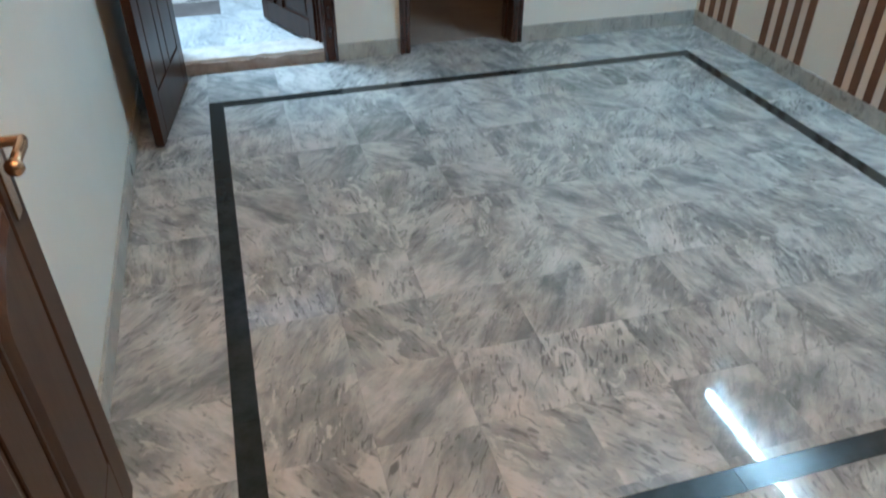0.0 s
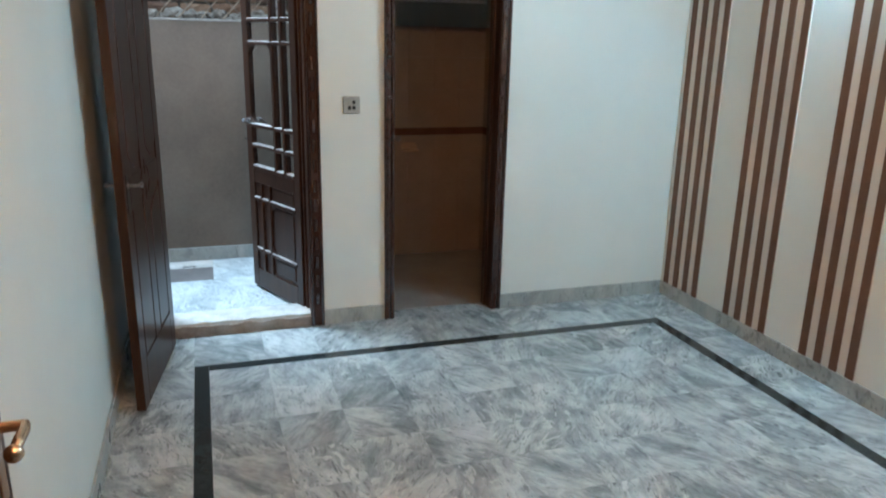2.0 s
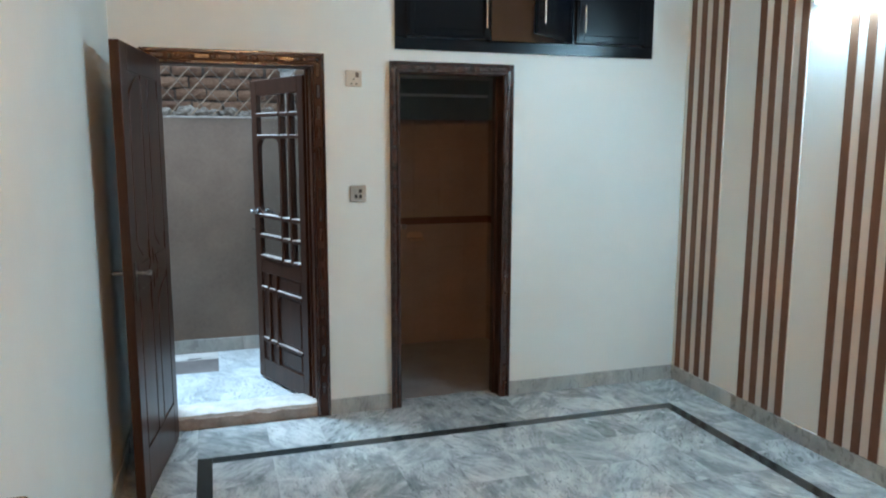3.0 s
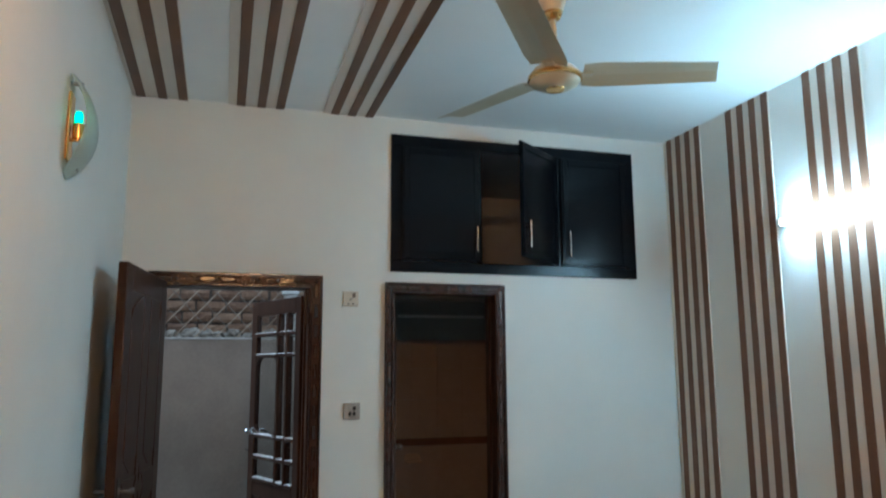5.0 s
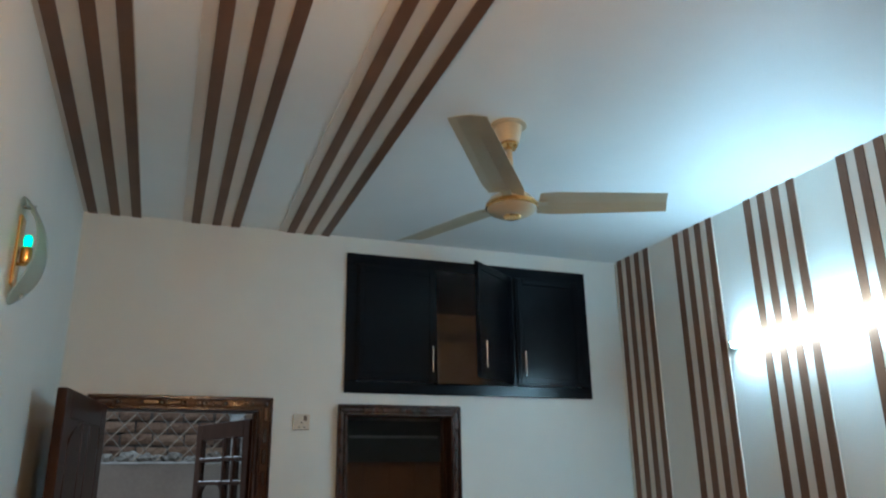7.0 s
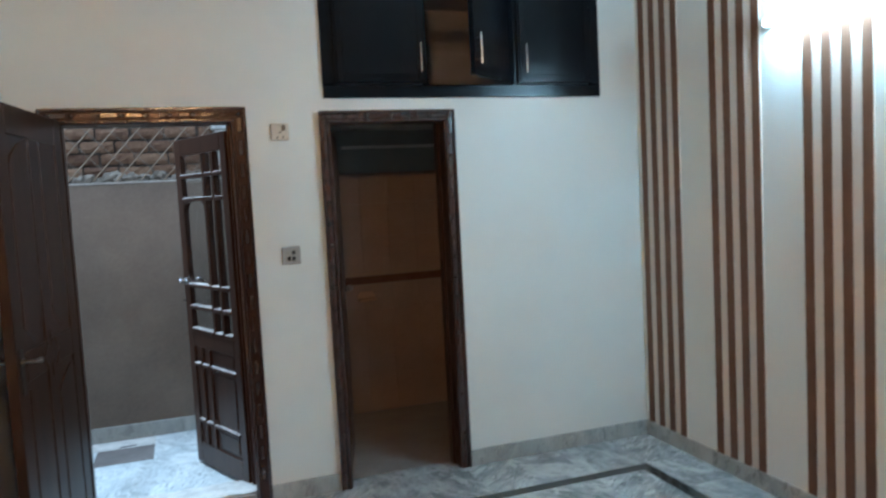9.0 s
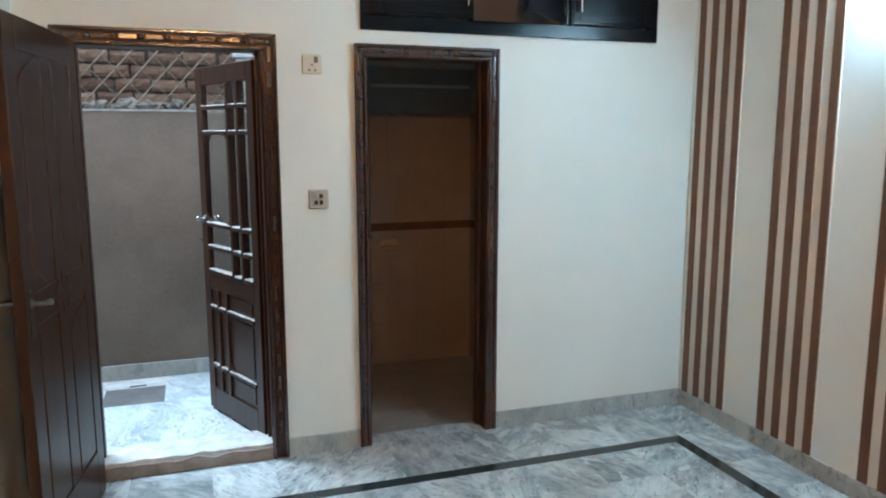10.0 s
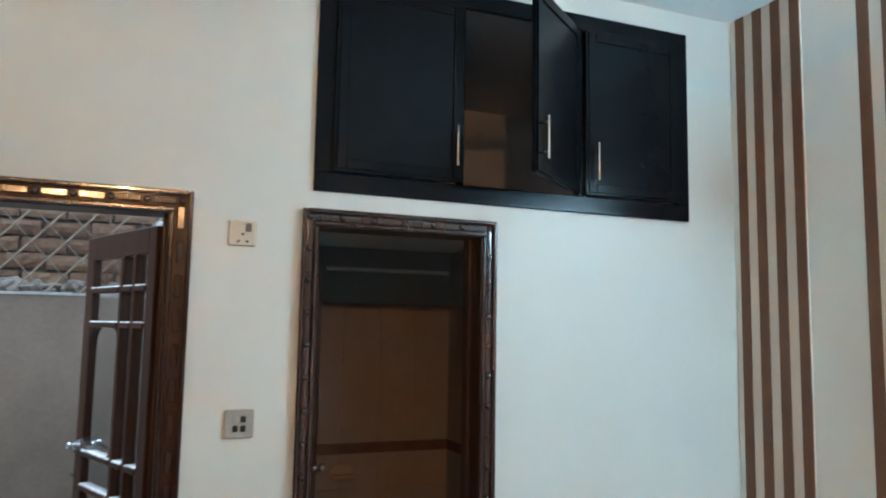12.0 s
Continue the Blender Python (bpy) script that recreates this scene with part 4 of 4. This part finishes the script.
part("handle", lathe(bmesh.new(), [(0, 0), (0.018, 0.0), (0.026, 0.006), (0.026, 0.014), (0.018, 0.02), (0, 0.022)], 18,
                     pose(0, -0.045, 0.032)), GREEN_PLASTIC, e, "round green plastic handle", smooth=True)
# drain slot and brown slab in the courtyard
e = tagged(new("drain"), label="small dark drain slot by the brown slab", kind="structure")
part("slot", B(-1.25, -1.15, 1.275, 1.30, CZ - 0.004, CZ + 0.0015), PLASTIC_DARK, e)

# ---- skirtings ----
def skirting(name, x0, y0, x1, y1, z0, h, th, label):
    e = tagged(new(name), label=label, kind="structure")
    L = math.hypot(x1 - x0, y1 - y0)
    n = max(1, round(L / 0.6))
    a = math.degrees(math.atan2(y1 - y0, x1 - x0))
    l = L / n
    src = part("skirting_tile", B(0.0008, l - 0.0008, 0, th, z0, z0 + h, bevel=0.0015), SKIRT, e)
    for i in range(n):
        o = src if i == 0 else src.copy()
        if i:
            scene.collection.objects.link(o)
        o.matrix_basis = pose(x0, y0, 0, 0, 0, a) @ Matrix.Translation((i * l, 0, 0))


SK = 0.012
skirting("baseboard_north", D2[0] - 0.004, 0, D1[1] + 0.004, 0, 0, 0.098, SK, "grey marble skirting")
skirting("baseboard_north_east", X1 - SK, 0, D2[1] + 0.004, 0, 0, 0.098, SK, "grey marble skirting")
skirting("baseboard_east", X1, YF, X1, 0, 0, 0.098, SK, "grey marble skirting")
skirting("baseboard_west", X0, 0, X0, YF, 0, 0.098, SK, "grey marble skirting")
skirting("courtyard_baseboard", -0.25, CY, -2.6, CY, CZ, 0.105, SK, "grey marble skirting of the courtyard")

# ---- tiles ----
def tile_field(parent, xs, ys, z, mat, name="floor_tile", gap=0.00015, thick=0.012, seed=1):
    """One tile between each pair of neighbouring cuts; alike sizes share one mesh."""
    shared = {}
    for xa, xb in zip(xs, xs[1:]):
        for ya, yb in zip(ys, ys[1:]):
            w, d = round(xb - xa, 4), round(yb - ya, 4)
            if (w, d) not in shared:
                o = part(name, B(gap, w - gap, gap, d - gap, -thick, 0, bevel=0.00035), mat, parent)
                shared[(w, d)] = o.data
            else:
                o = new(name, shared[(w, d)])
                o.parent = parent
            o.matrix_basis = pose(xa, ya, z)


def cuts(a, b, step, start=None):
    out = [a]
    x = a + step if start is None else start
    while x < b - 0.02:
        out.append(x)
        x += step
    return out + [b]


S = 0.305
fl = tagged(new("floor_tiles"), label="polished grey and white streaked marble tiles", kind="structure")
ix0, ix1, iy0, iy1 = BX0 + BW, BX1 - BW, BY0 + BW, BY1 - BW
tile_field(fl, cuts(ix0, ix1, S), [iy1 - v for v in cuts(0, iy1 - iy0, S)][::-1], 0, MARBLE)
mid_x = [BX0] + cuts(ix0, ix1, S)[1:-1] + [BX1]
tile_field(fl, mid_x, [BY1, 0.005], 0, MARBLE)
tile_field(fl, mid_x, [YF, BY0], 0, MARBLE)
side_y = [iy1 - v for v in cuts(0, iy1 - iy0, S)][::-1]
side_y = [YF, BY0] + side_y[1:-1] + [BY1, 0.005]
tile_field(fl, [X0, BX0], side_y, 0, MARBLE)
tile_field(fl, [BX1, X1], side_y, 0, MARBLE)
bd = tagged(new("floor_border"), label="black stone border line set in the floor", kind="structure")
tile_field(bd, cuts(ix0, ix1, 0.61), [iy1, BY1], 0, BLACK, "border_strip", 0.0005)
tile_field(bd, cuts(ix0, ix1, 0.61), [BY0, iy0], 0, BLACK, "border_strip", 0.0005)
tile_field(bd, [BX0, ix0], cuts(BY0, BY1, 0.61), 0, BLACK, "border_strip", 0.0005)
tile_field(bd, [ix1, BX1], cuts(BY0, BY1, 0.61), 0, BLACK, "border_strip", 0.0005)

ct = tagged(new("courtyard_tiles"), label="pale blue-grey marble slabs of the courtyard", kind="structure")
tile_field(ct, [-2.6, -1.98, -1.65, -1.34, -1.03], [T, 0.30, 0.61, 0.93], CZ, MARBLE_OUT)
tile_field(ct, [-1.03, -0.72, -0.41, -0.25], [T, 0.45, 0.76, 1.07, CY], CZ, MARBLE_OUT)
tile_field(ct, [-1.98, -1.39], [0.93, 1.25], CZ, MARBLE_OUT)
tile_field(ct, [-1.39, -1.03], [0.93, 1.25], CZ, DUSTY, "cement_slab")
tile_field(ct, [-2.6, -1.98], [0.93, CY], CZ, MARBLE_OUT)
tile_field(ct, [-1.98, -1.03], [1.25, CY], CZ - 0.001, WHITE_CEM)

bt = tagged(new("bathroom_floor_tiles"), label="dull grey-brown bathroom floor tiles", kind="structure")
tile_field(bt, cuts(-0.12, 1.17, 0.3), cuts(T, 1.4, 0.3), 0, TILE_FLOOR)


def wall_tiles(name, m, L, z_top, label):
    """Brown tiles with a dark band; local x along the wall, local y out of it."""
    e = tagged(new(name), label=label, kind="structure")
    e.matrix_basis = m
    n = round(L / 0.2)
    l = L / n
    zs = [0.0, 0.3, 0.6, 0.8, 0.992, 1.05, 1.35, 1.60, z_top]
    shared = {}
    for i in range(n):
        for a, b in zip(zs, zs[1:]):
            band = a == 0.992
            key = round(b - a, 3)
            if key not in shared:
                o = part("wall_tile", B(0.0006, l - 0.0006, 0, 0.009, 0.0006, b - a - 0.0006, bevel=0.0006), TILE_BAND if band else TILE_BROWN, e,
                         "dark band tile" if band else "")
                shared[key] = o
            else:
                o = shared[key].copy()
                scene.collection.objects.link(o)
            o.matrix_basis = pose(i * l, 0, a)


wall_tiles("bathroom_tiles_back", pose(1.17, 1.40, 0, 0, 0, 180), 1.29, 1.832, "glossy brown wall tiles with a dark band")
wall_tiles("bathroom_tiles_east", pose(1.17, T, 0, 0, 0, 90), 1.26, 1.832, "glossy brown wall tiles with a dark band")
wall_tiles("bathroom_tiles_west", pose(-0.12, 1.39, 0, 0, 0, -90), 1.26, 1.832, "glossy brown wall tiles with a dark band")

# bricks of the next house
e = thing("towel_rail", pose(0, 0, 0), "thin pale metal rail high on the bathroom wall", "rail")
part("bar", rod(bmesh.new(), (0.40, 1.33, 2.02), (1.13, 1.33, 2.02), 0.011), WHITE_METAL, e, smooth=True)
for x in (0.42, 1.11):
    part("bracket", rod(bmesh.new(), (x, 1.33, 2.02), (x, 1.401, 2.02), 0.006), STEEL_WHITE, e, smooth=True)
bw = tagged(new("brickwork"), label="rough orange-brown bricks with recessed mortar", kind="structure")
rnd = random.Random(9)
worn = []
for k in range(6):                                            # six worn bricks, shared by all
    bm = bmesh.new()
    nx, nz = 6, 3
    L, Hh = 0.213, 0.076
    front = []
    for j in range(nz + 1):
        row_ = []
        for i in range(nx + 1):
            edge = (i in (0, nx)) + (j in (0, nz))
            q = Vector((i * 0.9 + 13 * k, j * 1.3, 5))
            dx, dz = 0.006 * noise.noise(q), 0.0055 * noise.noise(q + Vector((0, 0, 7)))
            row_.append(bm.verts.new((L * i / nx + dx, -0.016 + 0.0045 * edge + 0.004 * noise.noise(q * 1.7), Hh * j / nz + dz)))
        front.append(row_)
    for p, q in zip(front, front[1:]):
        for i in range(nx):
            bm.faces.new((p[i], p[i + 1], q[i + 1], q[i]))
    rim = front[0] + [r[-1] for r in front[1:]] + front[-1][-2::-1] + [r[0] for r in front[-2:0:-1]]
    deep = [bm.verts.new((v.co.x, 0.004, v.co.z)) for v in rim]
    for i in range(len(rim)):
        j = (i + 1) % len(rim)
        bm.faces.new((rim[i], deep[i], deep[j], rim[j]))
    worn.append(bm)
src = []
bz, row = 1.70, 0
while bz < 3.0:
    x = -2.75 + (0.11 if row % 2 else 0) + rnd.uniform(-0.02, 0.02)
    while x < 0.1:
        k = rnd.randrange(6)
        if worn[k] is not None:
            o = part("brick", worn[k], BRICK, bw)
            src.append((k, o.data))
            worn[k] = None
        else:
            o = new("brick", dict(src)[k])
            o.parent = bw
        o.matrix_basis = pose(x + rnd.uniform(-0.005, 0.005), CY + 0.268 + rnd.uniform(-0.006, 0.004), bz + rnd.uniform(-0.003, 0.003), 0, rnd.uniform(-1.6, 1.6), rnd.uniform(-1.5, 1.5))
        x += 0.229
    bz += 0.091
    row += 1
for bm in worn:
    if bm is not None:
        bm.free()
